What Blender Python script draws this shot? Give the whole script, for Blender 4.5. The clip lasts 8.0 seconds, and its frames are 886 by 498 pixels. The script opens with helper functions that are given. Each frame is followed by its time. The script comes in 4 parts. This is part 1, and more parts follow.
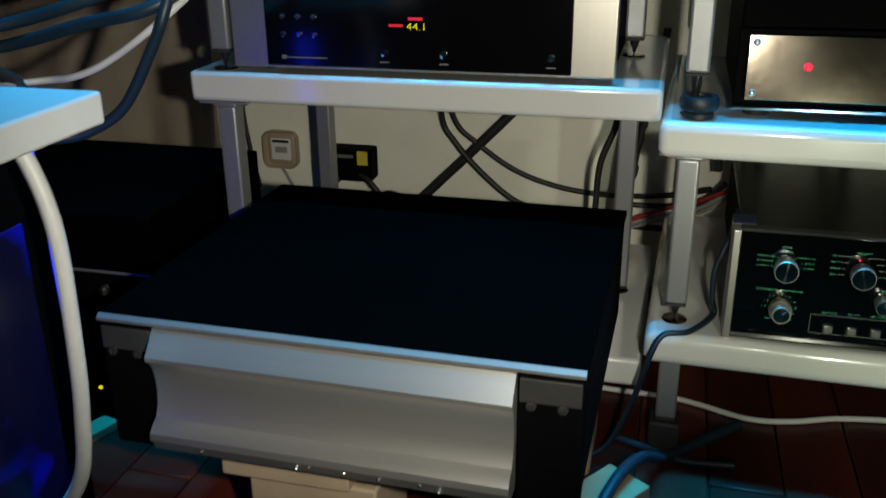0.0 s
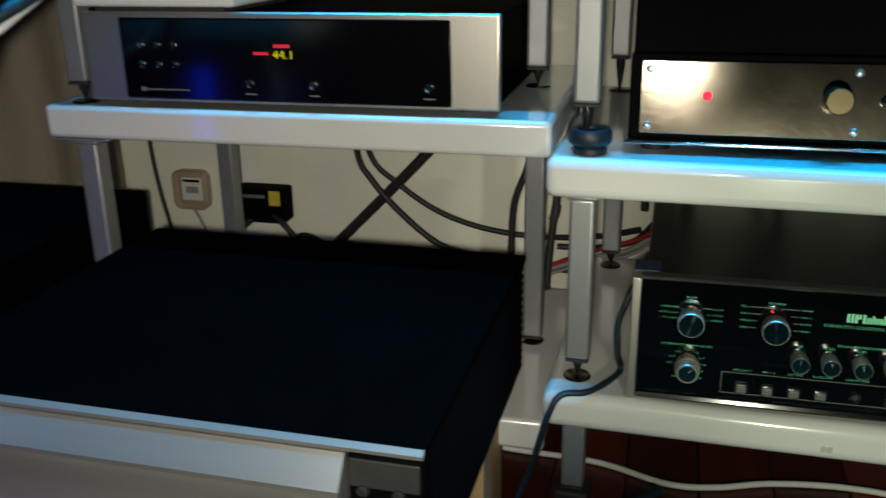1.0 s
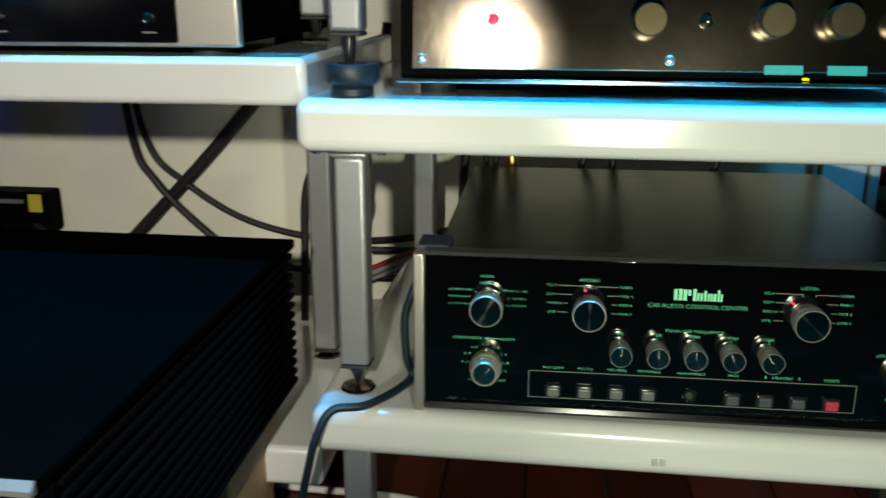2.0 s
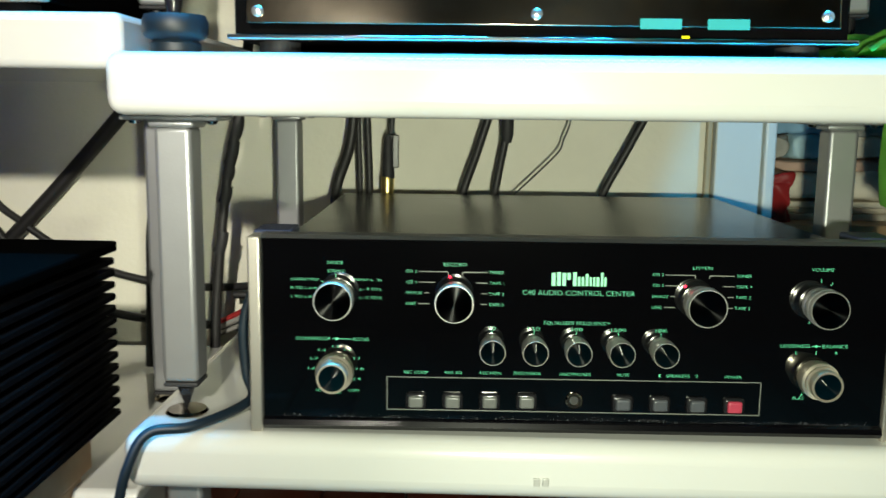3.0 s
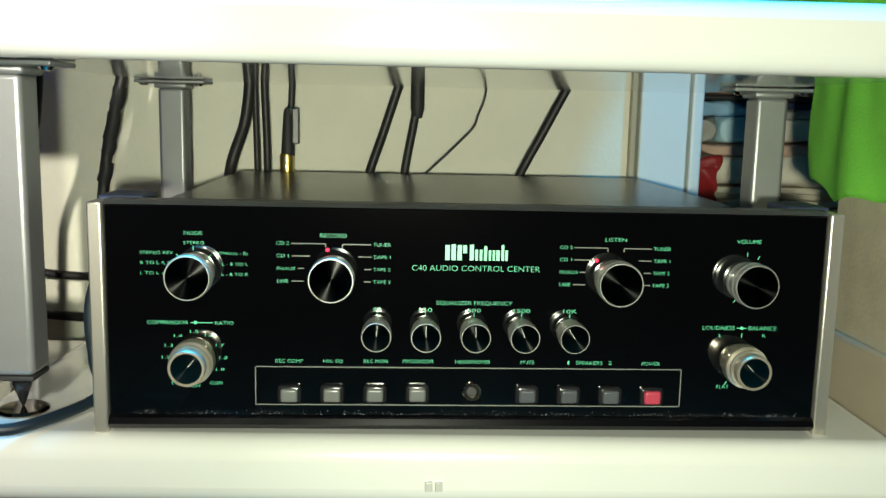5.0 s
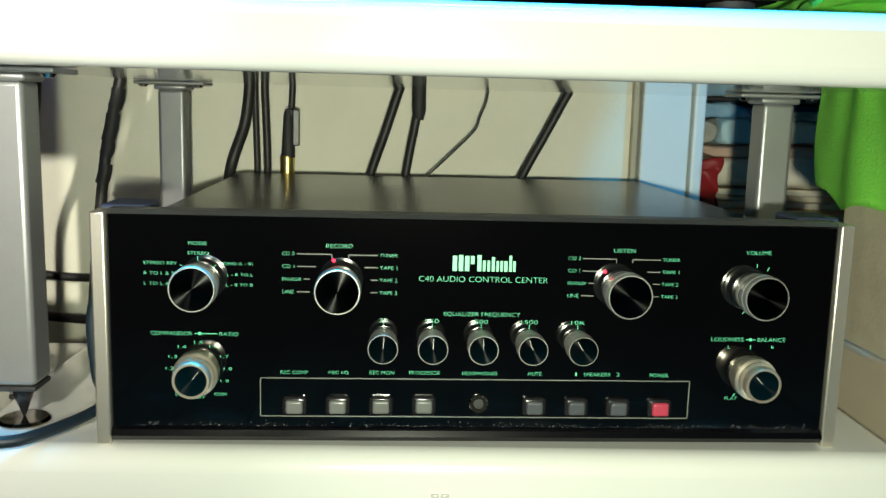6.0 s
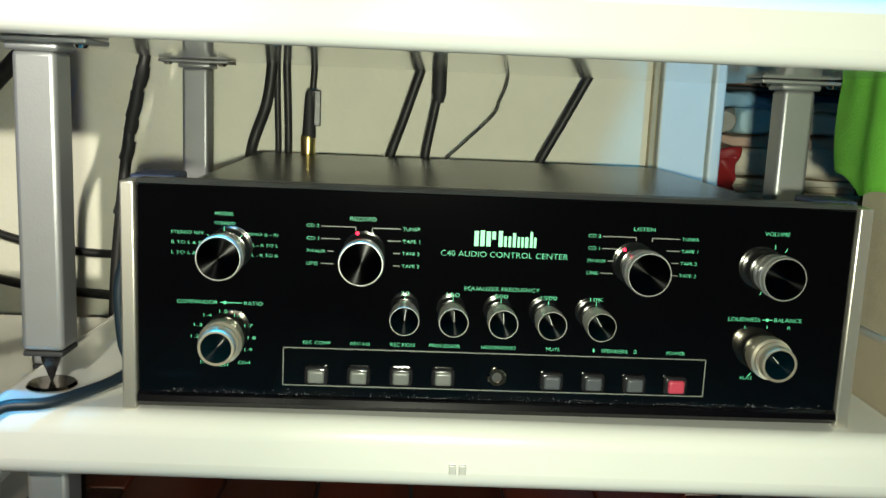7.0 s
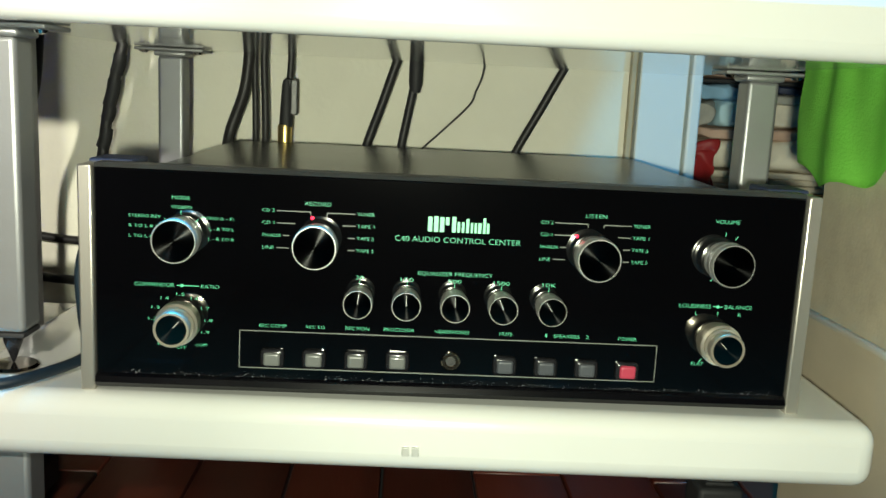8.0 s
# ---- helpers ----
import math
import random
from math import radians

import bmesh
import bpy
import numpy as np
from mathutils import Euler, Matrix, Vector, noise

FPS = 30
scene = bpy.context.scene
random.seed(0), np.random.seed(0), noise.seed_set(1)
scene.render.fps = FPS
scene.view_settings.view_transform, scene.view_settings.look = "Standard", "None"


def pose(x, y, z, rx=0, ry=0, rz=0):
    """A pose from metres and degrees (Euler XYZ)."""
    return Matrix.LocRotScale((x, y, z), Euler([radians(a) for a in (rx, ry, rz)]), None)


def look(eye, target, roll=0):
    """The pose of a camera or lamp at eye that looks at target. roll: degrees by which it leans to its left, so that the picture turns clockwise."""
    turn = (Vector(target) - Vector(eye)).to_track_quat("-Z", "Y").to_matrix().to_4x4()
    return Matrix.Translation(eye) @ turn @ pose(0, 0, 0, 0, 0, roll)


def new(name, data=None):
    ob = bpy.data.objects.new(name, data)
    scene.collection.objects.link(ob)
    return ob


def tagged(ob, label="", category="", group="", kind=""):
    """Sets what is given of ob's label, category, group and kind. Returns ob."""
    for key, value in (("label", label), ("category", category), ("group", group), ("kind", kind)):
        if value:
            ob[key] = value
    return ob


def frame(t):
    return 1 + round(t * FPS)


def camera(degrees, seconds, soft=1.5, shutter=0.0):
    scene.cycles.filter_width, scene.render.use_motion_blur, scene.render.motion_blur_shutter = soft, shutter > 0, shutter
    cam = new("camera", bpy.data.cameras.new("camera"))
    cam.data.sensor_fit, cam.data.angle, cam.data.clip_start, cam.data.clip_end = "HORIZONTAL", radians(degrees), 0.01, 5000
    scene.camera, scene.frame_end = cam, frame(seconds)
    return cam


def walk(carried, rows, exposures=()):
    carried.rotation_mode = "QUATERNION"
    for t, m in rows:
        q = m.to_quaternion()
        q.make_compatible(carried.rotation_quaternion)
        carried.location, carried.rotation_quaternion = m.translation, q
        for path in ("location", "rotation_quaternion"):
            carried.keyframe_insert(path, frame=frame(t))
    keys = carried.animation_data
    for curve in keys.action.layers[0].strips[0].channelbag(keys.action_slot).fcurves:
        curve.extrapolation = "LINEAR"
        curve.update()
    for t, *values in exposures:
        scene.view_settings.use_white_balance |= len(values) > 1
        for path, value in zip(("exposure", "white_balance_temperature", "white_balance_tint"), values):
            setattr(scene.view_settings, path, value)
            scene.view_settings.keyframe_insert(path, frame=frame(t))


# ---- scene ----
cam = camera(52.34, 8.0, soft=1.5, shutter=0.4)
ROWS = [
    (0.0, -0.3010, -1.0178, 0.6860, 14.66, -21.71, -0.59),
    (0.5, -0.2579, -0.9385, 0.6940, 15.59, -20.40, -1.19),
    (1.0, -0.1978, -0.8795, 0.6575, 14.35, -19.37, -0.84),
    (1.5, -0.1547, -0.7740, 0.5891, 10.55, -18.35, 0.49),
    (2.0, -0.1179, -0.6863, 0.5286, 6.73, -16.28, 0.08),
    (2.2, -0.1079, -0.6662, 0.5038, 5.40, -15.12, 0.01),
    (3.3, -0.0746, -0.5830, 0.3918, -0.33, -8.06, 1.03),
    (3.5, -0.0711, -0.5711, 0.3866, -0.98, -8.21, 1.24),
    (4.0, -0.0510, -0.5491, 0.3792, -1.63, -7.64, 1.43),
    (4.5, -0.0450, -0.5349, 0.3769, -2.50, -8.18, 1.21),
    (6.0, -0.0530, -0.5179, 0.3879, -3.44, -9.14, 1.53),
    (6.5, -0.0666, -0.5222, 0.3894, -3.16, -9.19, 1.79),
    (7.0, -0.0590, -0.5272, 0.3795, -2.68, -9.73, 2.50),
    (7.5, -0.0464, -0.5319, 0.3778, -2.48, -10.06, 2.69),
    (8.0, -0.0309, -0.5364, 0.3771, -2.63, -10.13, 2.89),
]


def eye_row(x, y, z, yaw, pitch, roll):
    yw, pt = radians(yaw), radians(pitch)
    ahead = Vector((-math.sin(yw) * math.cos(pt), math.cos(yw) * math.cos(pt), math.sin(pt)))
    return look((x, y, z), Vector((x, y, z)) + ahead, roll)


walk(cam, [(r[0], eye_row(*r[1:])) for r in ROWS],
     exposures=[(0.0, -1.45), (1.0, -1.35), (1.5, -1.1), (2.0, -0.72), (3.3, 0.03), (8.0, 0.06)])

# ---- world and lamps ----
world = bpy.data.worlds.new("world")
scene.world = world
world.use_nodes = True
world.node_tree.nodes["Background"].inputs["Color"].default_value = (0.35, 0.45, 0.6, 1)
world.node_tree.nodes["Background"].inputs["Strength"].default_value = 0.003


def lamp(name, kind, at, target, power, color, size=0.02, size_y=None, spread=0, blend=0.8):
    data = bpy.data.lights.new(name, kind)
    data.energy, data.color = power, color
    if kind == "AREA":
        data.shape, data.size, data.size_y = "RECTANGLE", size, size_y or size
    else:
        data.shadow_soft_size = size
    if spread and kind == "AREA":
        data.spread = radians(spread)
    elif spread:
        data.spot_size, data.spot_blend = radians(spread), blend
    ob = new(name, data)
    ob.matrix_world = look(at, target)
    return ob


# the camera's own small moving white light as two fixed lamps, where the walk begins and where it ends, and the unseen
# blue lamp overhead
lamp("torch_stand_in", "SPOT", (-0.045, -0.62, 0.368), (0.13, 0.4, 0.335), 25.5, (0.95, 1.0, 0.77), 0.010, spread=80)
lamp("torch_stand_in", "SPOT", (-0.20, -0.94, 0.66), (-0.86, 0.4, 0.28), 66.0, (1.0, 0.97, 0.82), 0.015, spread=63, blend=0.7)
lamp("blue_lamp", "AREA", (-0.05, 0.05, 1.95), (-0.05, -0.17, 0), 29.0, (0.005, 0.46, 1.0), 1.9, 0.04, spread=46)
# added narrow spot, source unseen, that throws the cyan patch on wall and jamb
lamp("blue_lamp", "SPOT", (0.75, 0.0, 1.95), (0.255, 0.555, 0.32), 105.0, (0.03, 0.5, 1.0), 0.02, spread=5, blend=0.4)

# ---- materials ----


def mat(name, color, rough=0.5, metal=0.0, vary=0.08, scale=30.0, bump=0.0, bump_scale=200.0, coat=0.0, spec=0.5,
        dirt=0.0, stretch=(1, 1, 1)):
    m = bpy.data.materials.new(name)
    m.use_nodes = True
    nt = m.node_tree
    b = nt.nodes["Principled BSDF"]
    b.inputs["Roughness"].default_value = rough
    b.inputs["Metallic"].default_value = metal
    b.inputs["Coat Weight"].default_value = coat
    b.inputs["Coat Roughness"].default_value = 0.08
    b.inputs["Specular IOR Level"].default_value = spec
    tc = nt.nodes.new("ShaderNodeTexCoord")
    mp = nt.nodes.new("ShaderNodeMapping")
    mp.inputs["Scale"].default_value = stretch
    nt.links.new(tc.outputs["Object"], mp.inputs["Vector"])
    n1 = nt.nodes.new("ShaderNodeTexNoise")
    n1.inputs["Scale"].default_value = scale
    n1.inputs["Detail"].default_value = 6
    nt.links.new(mp.outputs["Vector"], n1.inputs["Vector"])
    n2 = nt.nodes.new("ShaderNodeTexNoise")
    n2.inputs["Scale"].default_value = scale * 0.12
    n2.inputs["Detail"].default_value = 3
    nt.links.new(mp.outputs["Vector"], n2.inputs["Vector"])
    mix = nt.nodes.new("ShaderNodeMix")
    mix.data_type = "RGBA"
    lo = [max(0.0, c * (1 - vary)) for c in color]
    hi = [min(1.0, c * (1 + vary)) for c in color]
    mix.inputs["A"].default_value = (*lo, 1)
    mix.inputs["B"].default_value = (*hi, 1)
    av = nt.nodes.new("ShaderNodeMath")
    av.operation = "ADD"
    nt.links.new(n1.outputs["Fac"], av.inputs[0])
    nt.links.new(n2.outputs["Fac"], av.inputs[1])
    rng = nt.nodes.new("ShaderNodeMapRange")
    rng.inputs["From Min"].default_value = 0.7
    rng.inputs["From Max"].default_value = 1.3
    nt.links.new(av.outputs[0], rng.inputs["Value"])
    nt.links.new(rng.outputs["Result"], mix.inputs["Factor"])
    nt.links.new(mix.outputs["Result"], b.inputs["Base Color"])
    rr = nt.nodes.new("ShaderNodeMapRange")
    rr.inputs["To Min"].default_value = max(0.02, rough - 0.06 - dirt)
    rr.inputs["To Max"].default_value = min(1.0, rough + 0.06 + dirt)
    nt.links.new(n2.outputs["Fac"], rr.inputs["Value"])
    nt.links.new(rr.outputs["Result"], b.inputs["Roughness"])
    if bump:
        n3 = nt.nodes.new("ShaderNodeTexNoise")
        n3.inputs["Scale"].default_value = bump_scale
        n3.inputs["Detail"].default_value = 5
        nt.links.new(mp.outputs["Vector"], n3.inputs["Vector"])
        bp = nt.nodes.new("ShaderNodeBump")
        bp.inputs["Strength"].default_value = bump
        bp.inputs["Distance"].default_value = 0.002
        nt.links.new(n3.outputs["Fac"], bp.inputs["Height"])
        nt.links.new(bp.outputs["Normal"], b.inputs["Normal"])
    return m


def glow(name, color, strength, base=(0.02, 0.02, 0.02)):
    m = mat(name, base, 0.4)
    b = m.node_tree.nodes["Principled BSDF"]
    b.inputs["Emission Color"].default_value = (*color, 1)
    b.inputs["Emission Strength"].default_value = strength
    return m


def spun(name, color, rough):
    """Spun metal disc: the highlight runs across it as two opposite rays."""
    m = mat(name, color, rough, 1.0, 0.05, 60)
    nt = m.node_tree
    b = nt.nodes["Principled BSDF"]
    b.inputs["Anisotropic"].default_value = 0.97
    b.inputs["Anisotropic Rotation"].default_value = 0.25
    tan = nt.nodes.new("ShaderNodeTangent")
    tan.direction_type, tan.axis = "RADIAL", "Y"
    nt.links.new(tan.outputs["Tangent"], b.inputs["Tangent"])
    return m


def planks_mat():
    m = mat("floor_wood", (0.085, 0.015, 0.007), 0.4, 0, 0.45, 18, 0.25, 120, stretch=(1, 0.12, 1))
    nt = m.node_tree
    b = nt.nodes["Principled BSDF"]
    info = nt.nodes.new("ShaderNodeObjectInfo")
    hsv = nt.nodes.new("ShaderNodeHueSaturation")
    rng = nt.nodes.new("ShaderNodeMapRange")
    rng.inputs["To Min"].default_value, rng.inputs["To Max"].default_value = 0.6, 1.5
    nt.links.new(info.outputs["Random"], rng.inputs["Value"])
    nt.links.new(rng.outputs["Result"], hsv.inputs["Value"])
    old = b.inputs["Base Color"].links[0].from_socket
    nt.links.new(old, hsv.inputs["Color"])
    nt.links.new(hsv.outputs["Color"], b.inputs["Base Color"])
    return m


WHITE = mat("white_lacquer", (0.69, 0.69, 0.66), 0.22, 0, 0.025, 9, 0.015, 90, coat=1.0, dirt=0.04)
WALL = mat("cream_wall_paint", (0.88, 0.85, 0.71), 0.7, 0, 0.05, 14, 0.25, 160)
ROOM = mat("room_paint", (0.25, 0.23, 0.2), 0.85, 0, 0.05, 8, 0.2, 120)
CEIL = mat("ceiling_paint", (0.5, 0.48, 0.44), 0.9, 0, 0.04, 8)
STUCCO = mat("beige_stucco", (0.42, 0.36, 0.26), 0.85, 0, 0.12, 40, 0.35, 260)
TILE = mat("beige_skirting", (0.42, 0.36, 0.27), 0.5, 0, 0.08, 25, 0.1, 200)
JAMB = mat("white_door_paint", (0.80, 0.87, 0.88), 0.4, 0, 0.03, 12, 0.05, 90)
TRIM = mat("tan_trim", (0.5, 0.42, 0.28), 0.5, 0, 0.1, 30)
STEEL = mat("silver_painted_steel", (0.34, 0.345, 0.35), 0.42, 0.6, 0.05, 40, 0.04, 600)
CHROME = mat("chrome", (0.8, 0.77, 0.72), 0.12, 1.0, 0.04, 40)
NICKEL = mat("worn_nickel", (0.33, 0.28, 0.22), 0.125, 1.0, 0.4, 22, 0.04, 120, dirt=0.07)
AGED = mat("aged_brass", (0.20, 0.155, 0.085), 0.34, 1.0, 0.15, 40)
GUN = mat("dark_gunmetal", (0.09, 0.09, 0.088), 0.35, 0.6, 0.1, 60)
ALU_V = mat("satin_aluminium", (0.66, 0.62, 0.55), 0.38, 0.9, 0.05, 70, stretch=(1, 1, 0.05))
BLACK = mat("black_anodised", (0.003, 0.003, 0.0035), 0.55, 0, 0.2, 60, 0.05, 500, spec=0.1)
BLACKTOP = mat("black_cover", (0.0012, 0.0012, 0.0012), 0.6, 0.0, 0.15, 50, 0.05, 700, spec=0.025)
for flat in (BLACK, BLACKTOP):
    flat.node_tree.nodes["Principled BSDF"].inputs["IOR"].default_value = 1.12
PRETOP = mat("black_enamel_cover", (0.006, 0.0055, 0.005), 0.24, 0.0, 0.15, 50, 0.08, 700, spec=0.5)
SMOKE = mat("smoked_window", (0.002, 0.002, 0.003), 0.13, 0, 0.1, 20, spec=0.6)
MIRROR = mat("black_mirror_glass", (0.0015, 0.0015, 0.002), 0.025, 0, 0.1, 20, spec=1.0)
MIRROR.node_tree.nodes["Principled BSDF"].inputs["IOR"].default_value = 1.62
DUST = mat("dust", (0.24, 0.24, 0.25), 0.8)
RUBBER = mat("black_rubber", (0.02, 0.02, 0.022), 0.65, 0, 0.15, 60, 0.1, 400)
CABLE = mat("black_cable", (0.016, 0.015, 0.015), 0.5, 0, 0.2, 80, 0.05, 500)
CABLE_GREY = mat("grey_cable", (0.30, 0.29, 0.27), 0.5, 0, 0.1, 80)
CABLE_BLUE = mat("dark_teal_cable", (0.012, 0.030, 0.046), 0.45, 0, 0.15, 80)
# black cable with the blue lamp's light put into its colour; also the puck
BLUE_TINTED = mat("blue_tinted_black", (0.005, 0.013, 0.022), 0.5, 0, 0.15, 80)
CABLE_WHITE = mat("white_cable", (0.72, 0.72, 0.7), 0.4, 0, 0.06, 60)
BRASS = mat("gold_plug", (0.75, 0.55, 0.2), 0.3, 1.0, 0.1, 60)
PINE = mat("pine_board", (0.52, 0.33, 0.17), 0.6, 0, 0.3, 16, 0.15, 120, stretch=(0.15, 1, 1))
PALE = mat("pale_board", (0.46, 0.35, 0.24), 0.6, 0, 0.12, 20, 0.15, 150)
GREEN_CLOTH = mat("green_cloth", (0.27, 0.76, 0.10), 0.9, 0, 0.1, 25, 0.25, 500)
CURTAIN = mat("brown_curtain", (0.66, 0.56, 0.43), 0.9, 0, 0.18, 12, 0.3, 400, stretch=(1, 1, 0.2))
DISC = spun("spun_black_disc", (0.8, 0.8, 0.8), 0.045)
FASCIA = mat("brushed_fascia", (0.64, 0.62, 0.585), 0.37, 0.85, 0.06, 90, 0.03, 300, stretch=(0.03, 1, 1))
EDGE = mat("dark_trim", (0.22, 0.22, 0.22), 0.42, 1.0, 0.06, 60)
POINTER = mat("pointer_line", (0.7, 0.7, 0.67), 0.4)
KNOB = mat("satin_chrome", (0.86, 0.84, 0.79), 0.31, 0.88, 0.04, 60)
RIBBED = mat("champagne_metal", (0.86, 0.77, 0.62), 0.31, 0.88, 0.06, 50)
BUTTON = mat("clear_grey_button", (0.14, 0.145, 0.137), 0.35, 0, 0.08, 90, coat=0.4)
BUTTON_DIM = mat("smoked_button", (0.07, 0.075, 0.085), 0.3, 0, 0.1, 90, coat=0.4)
BUTTON_RED = glow("red_button", (0.9, 0.06, 0.12), 0.10, (0.33, 0.035, 0.06))
BEZEL = mat("button_bezel", (0.014, 0.014, 0.016), 0.2, 0, 0.1, 60)
TEXT = glow("green_lettering", (0.12, 0.80, 0.37), 1.0, (0.05, 0.12, 0.07))
LOGO = glow("pale_green_mark", (0.30, 1.0, 0.5), 1.1, (0.1, 0.2, 0.1))
LINE = mat("printed_line", (0.16, 0.17, 0.15), 0.5)
LED_RED = glow("red_led", (1.0, 0.02, 0.06), 3.2, (0.3, 0.01, 0.02))
LED_RED_DIM = glow("red_display", (1.0, 0.02, 0.06), 1.6, (0.1, 0.01, 0.01))
LED_YELLOW = glow("yellow_display", (1.0, 0.9, 0.0), 2.0, (0.1, 0.1, 0.01))
LED_TEAL = glow("teal_window", (0.05, 0.75, 0.62), 0.7, (0.02, 0.1, 0.1))
LED_BLUE = glow("blue_led", (0.01, 0.03, 1.0), 8.0, (0.01, 0.01, 0.2))
LED_DIM = glow("dim_blue_window", (0.0, 0.002, 1.0), 0.08, (0.003, 0.003, 0.02))
nt = LED_DIM.node_tree
mot = nt.nodes.new("ShaderNodeTexNoise")
mot.inputs["Scale"].default_value, mot.inputs["Detail"].default_value = 9, 2
ramp = nt.nodes.new("ShaderNodeMapRange")
ramp.inputs["From Min"].default_value, ramp.inputs["From Max"].default_value = 0.42, 0.72
ramp.inputs["To Min"].default_value, ramp.inputs["To Max"].default_value = 0.02, 1.8
nt.links.new(nt.nodes["Texture Coordinate"].outputs["Object"], mot.inputs["Vector"])
nt.links.new(mot.outputs["Fac"], ramp.inputs["Value"])
nt.links.new(ramp.outputs["Result"], nt.nodes["Principled BSDF"].inputs["Emission Strength"])
PAPER = mat("paper", (0.8, 0.73, 0.6), 0.8, 0, 0.2, 40, 0.2, 300)
PINK = mat("pink_card", (0.64, 0.43, 0.33), 0.7, 0, 0.15, 30)
BLUE_BAG = mat("blue_plastic", (0.3, 0.52, 0.72), 0.35, 0, 0.2, 25, 0.3, 60)
SKY_BOX = mat("light_blue_card", (0.55, 0.8, 0.92), 0.5, 0, 0.12, 25)
GREY_CLOTH = mat("grey_cloth", (0.4, 0.39, 0.35), 0.9, 0, 0.25, 50, 0.5, 300)
RED_CARD = mat("red_card", (0.35, 0.02, 0.02), 0.5, 0, 0.1, 30)
NAVY = mat("navy_plastic", (0.02, 0.03, 0.07), 0.5, 0, 0.15, 40)
IVORY = mat("ivory_plastic", (0.40, 0.31, 0.22), 0.45, 0, 0.05, 40)
STICKER = mat("white_sticker", (0.72, 0.71, 0.68), 0.6, 0, 0.04, 40)
BADGE = mat("pale_badge", (0.55, 0.55, 0.52), 0.35, 0.2, 0.1, 60)
YELLOW = mat("yellow_sticker", (0.62, 0.5, 0.05), 0.6, 0, 0.06, 40)
FLOORWOOD = planks_mat()

# ---- builders; plan numbers are in decimetres above the lower shelf, whose top lies LIFT metres over the floor ----
LIFT = 0.185
BASE = {}


def P(x, y, z):
    return Vector((x * 0.1, y * 0.1, z * 0.1 + LIFT))


def thing(name, label, category, base=(0, 0, -1.85), turn=0.0, group="", kind=""):
    ob = new(name)
    ob.empty_display_size = 0.05
    ob.location = P(*base)
    ob.rotation_euler = (0, 0, radians(turn))
    BASE[ob.name] = P(*base)
    return tagged(ob, label, category, group, kind)


def part(name, bm, material, parent, label=""):
    """One mesh object under a thing or under a part of it."""
    bm.transform(Matrix.Translation(-BASE[parent.name]))
    me = bpy.data.meshes.new(name)
    bm.to_mesh(me)
    bm.free()
    me.materials.append(material)
    ob = new(name, me)
    ob.parent = parent
    BASE[ob.name] = BASE[parent.name]
    return tagged(ob, label)


def solo(name, bm, material, label, category, kind="", group=""):
    """A thing of one mesh."""
    lo = Vector([min(v.co[k] for v in bm.verts) for k in range(3)])
    hi = Vector([max(v.co[k] for v in bm.verts) for k in range(3)])
    base = Vector(((lo.x + hi.x) / 2, (lo.y + hi.y) / 2, lo.z))
    bm.transform(Matrix.Translation(-base))
    me = bpy.data.meshes.new(name)
    bm.to_mesh(me)
    bm.free()
    me.materials.append(material)
    ob = new(name, me)
    ob.location = base
    BASE[ob.name] = base
    return tagged(ob, label, category, group, kind)


def smooth(bm, angle=40):
    for f in bm.faces:
        f.smooth = True
    for e in bm.edges:
        if len(e.link_faces) == 2 and e.calc_face_angle(0) > radians(angle):
            e.smooth = False
    return bm


def box(x0, x1, y0, y1, z0, z1, bev=0.02, seg=2, bm=None, back=True):
    """A box with rounded edges."""
    own = bmesh.new()
    bmesh.ops.create_cube(own, size=1)
    a, b = P(x0, y0, z0), P(x1, y1, z1)
    mid, size = (a + b) / 2, b - a
    own.transform(Matrix.Translation(mid) @ Matrix.Diagonal((abs(size.x), abs(size.y), abs(size.z), 1)))
    if bev:
        edges = [e for e in own.edges if back or min(v.co.y for v in e.verts) < b.y - 1e-5]
        bmesh.ops.bevel(own, geom=edges, offset=bev * 0.1, segments=seg, affect="EDGES", profile=0.5)
        smooth(own, 50)
        for f in sorted(own.faces, key=lambda f: -f.calc_area())[:6]:
            f.smooth = False
    return merge(bm, own)


def merge(bm, own):
    if bm is None:
        return own
    me = bpy.data.meshes.new("tmp")
    own.to_mesh(me)
    own.free()
    bm.from_mesh(me)
    bpy.data.meshes.remove(me)
    return bm


def lathe(profile, at, axis="Y", seg=40, bm=None):
    """A turned body: profile rows of (radius, distance along the axis) in decimetres; axis Y points to the room, away from the panel."""
    own = bmesh.new()
    rings = []
    for r, d in profile:
        ring = []
        for k in range(seg):
            a = 2 * math.pi * k / seg
            c, s = r * math.cos(a) * 0.1, r * math.sin(a) * 0.1
            ring.append(own.verts.new((c, -d * 0.1, s) if axis == "Y" else (c, s, d * 0.1) if axis == "Z" else (d * 0.1, c, s)))
        rings.append(ring)
    for a, b in zip(rings, rings[1:]):
        for k in range(seg):
            own.faces.new((a[k], a[(k + 1) % seg], b[(k + 1) % seg], b[k]))
    if profile[0] == profile[-1]:
        bmesh.ops.remove_doubles(own, verts=own.verts[:], dist=1e-7)
    else:
        own.faces.new(rings[0])
        own.faces.new(rings[-1])
    bmesh.ops.recalc_face_normals(own, faces=own.faces[:])
    smooth(own, 35)
    own.transform(Matrix.Translation(P(*at)))
    return merge(bm, own)


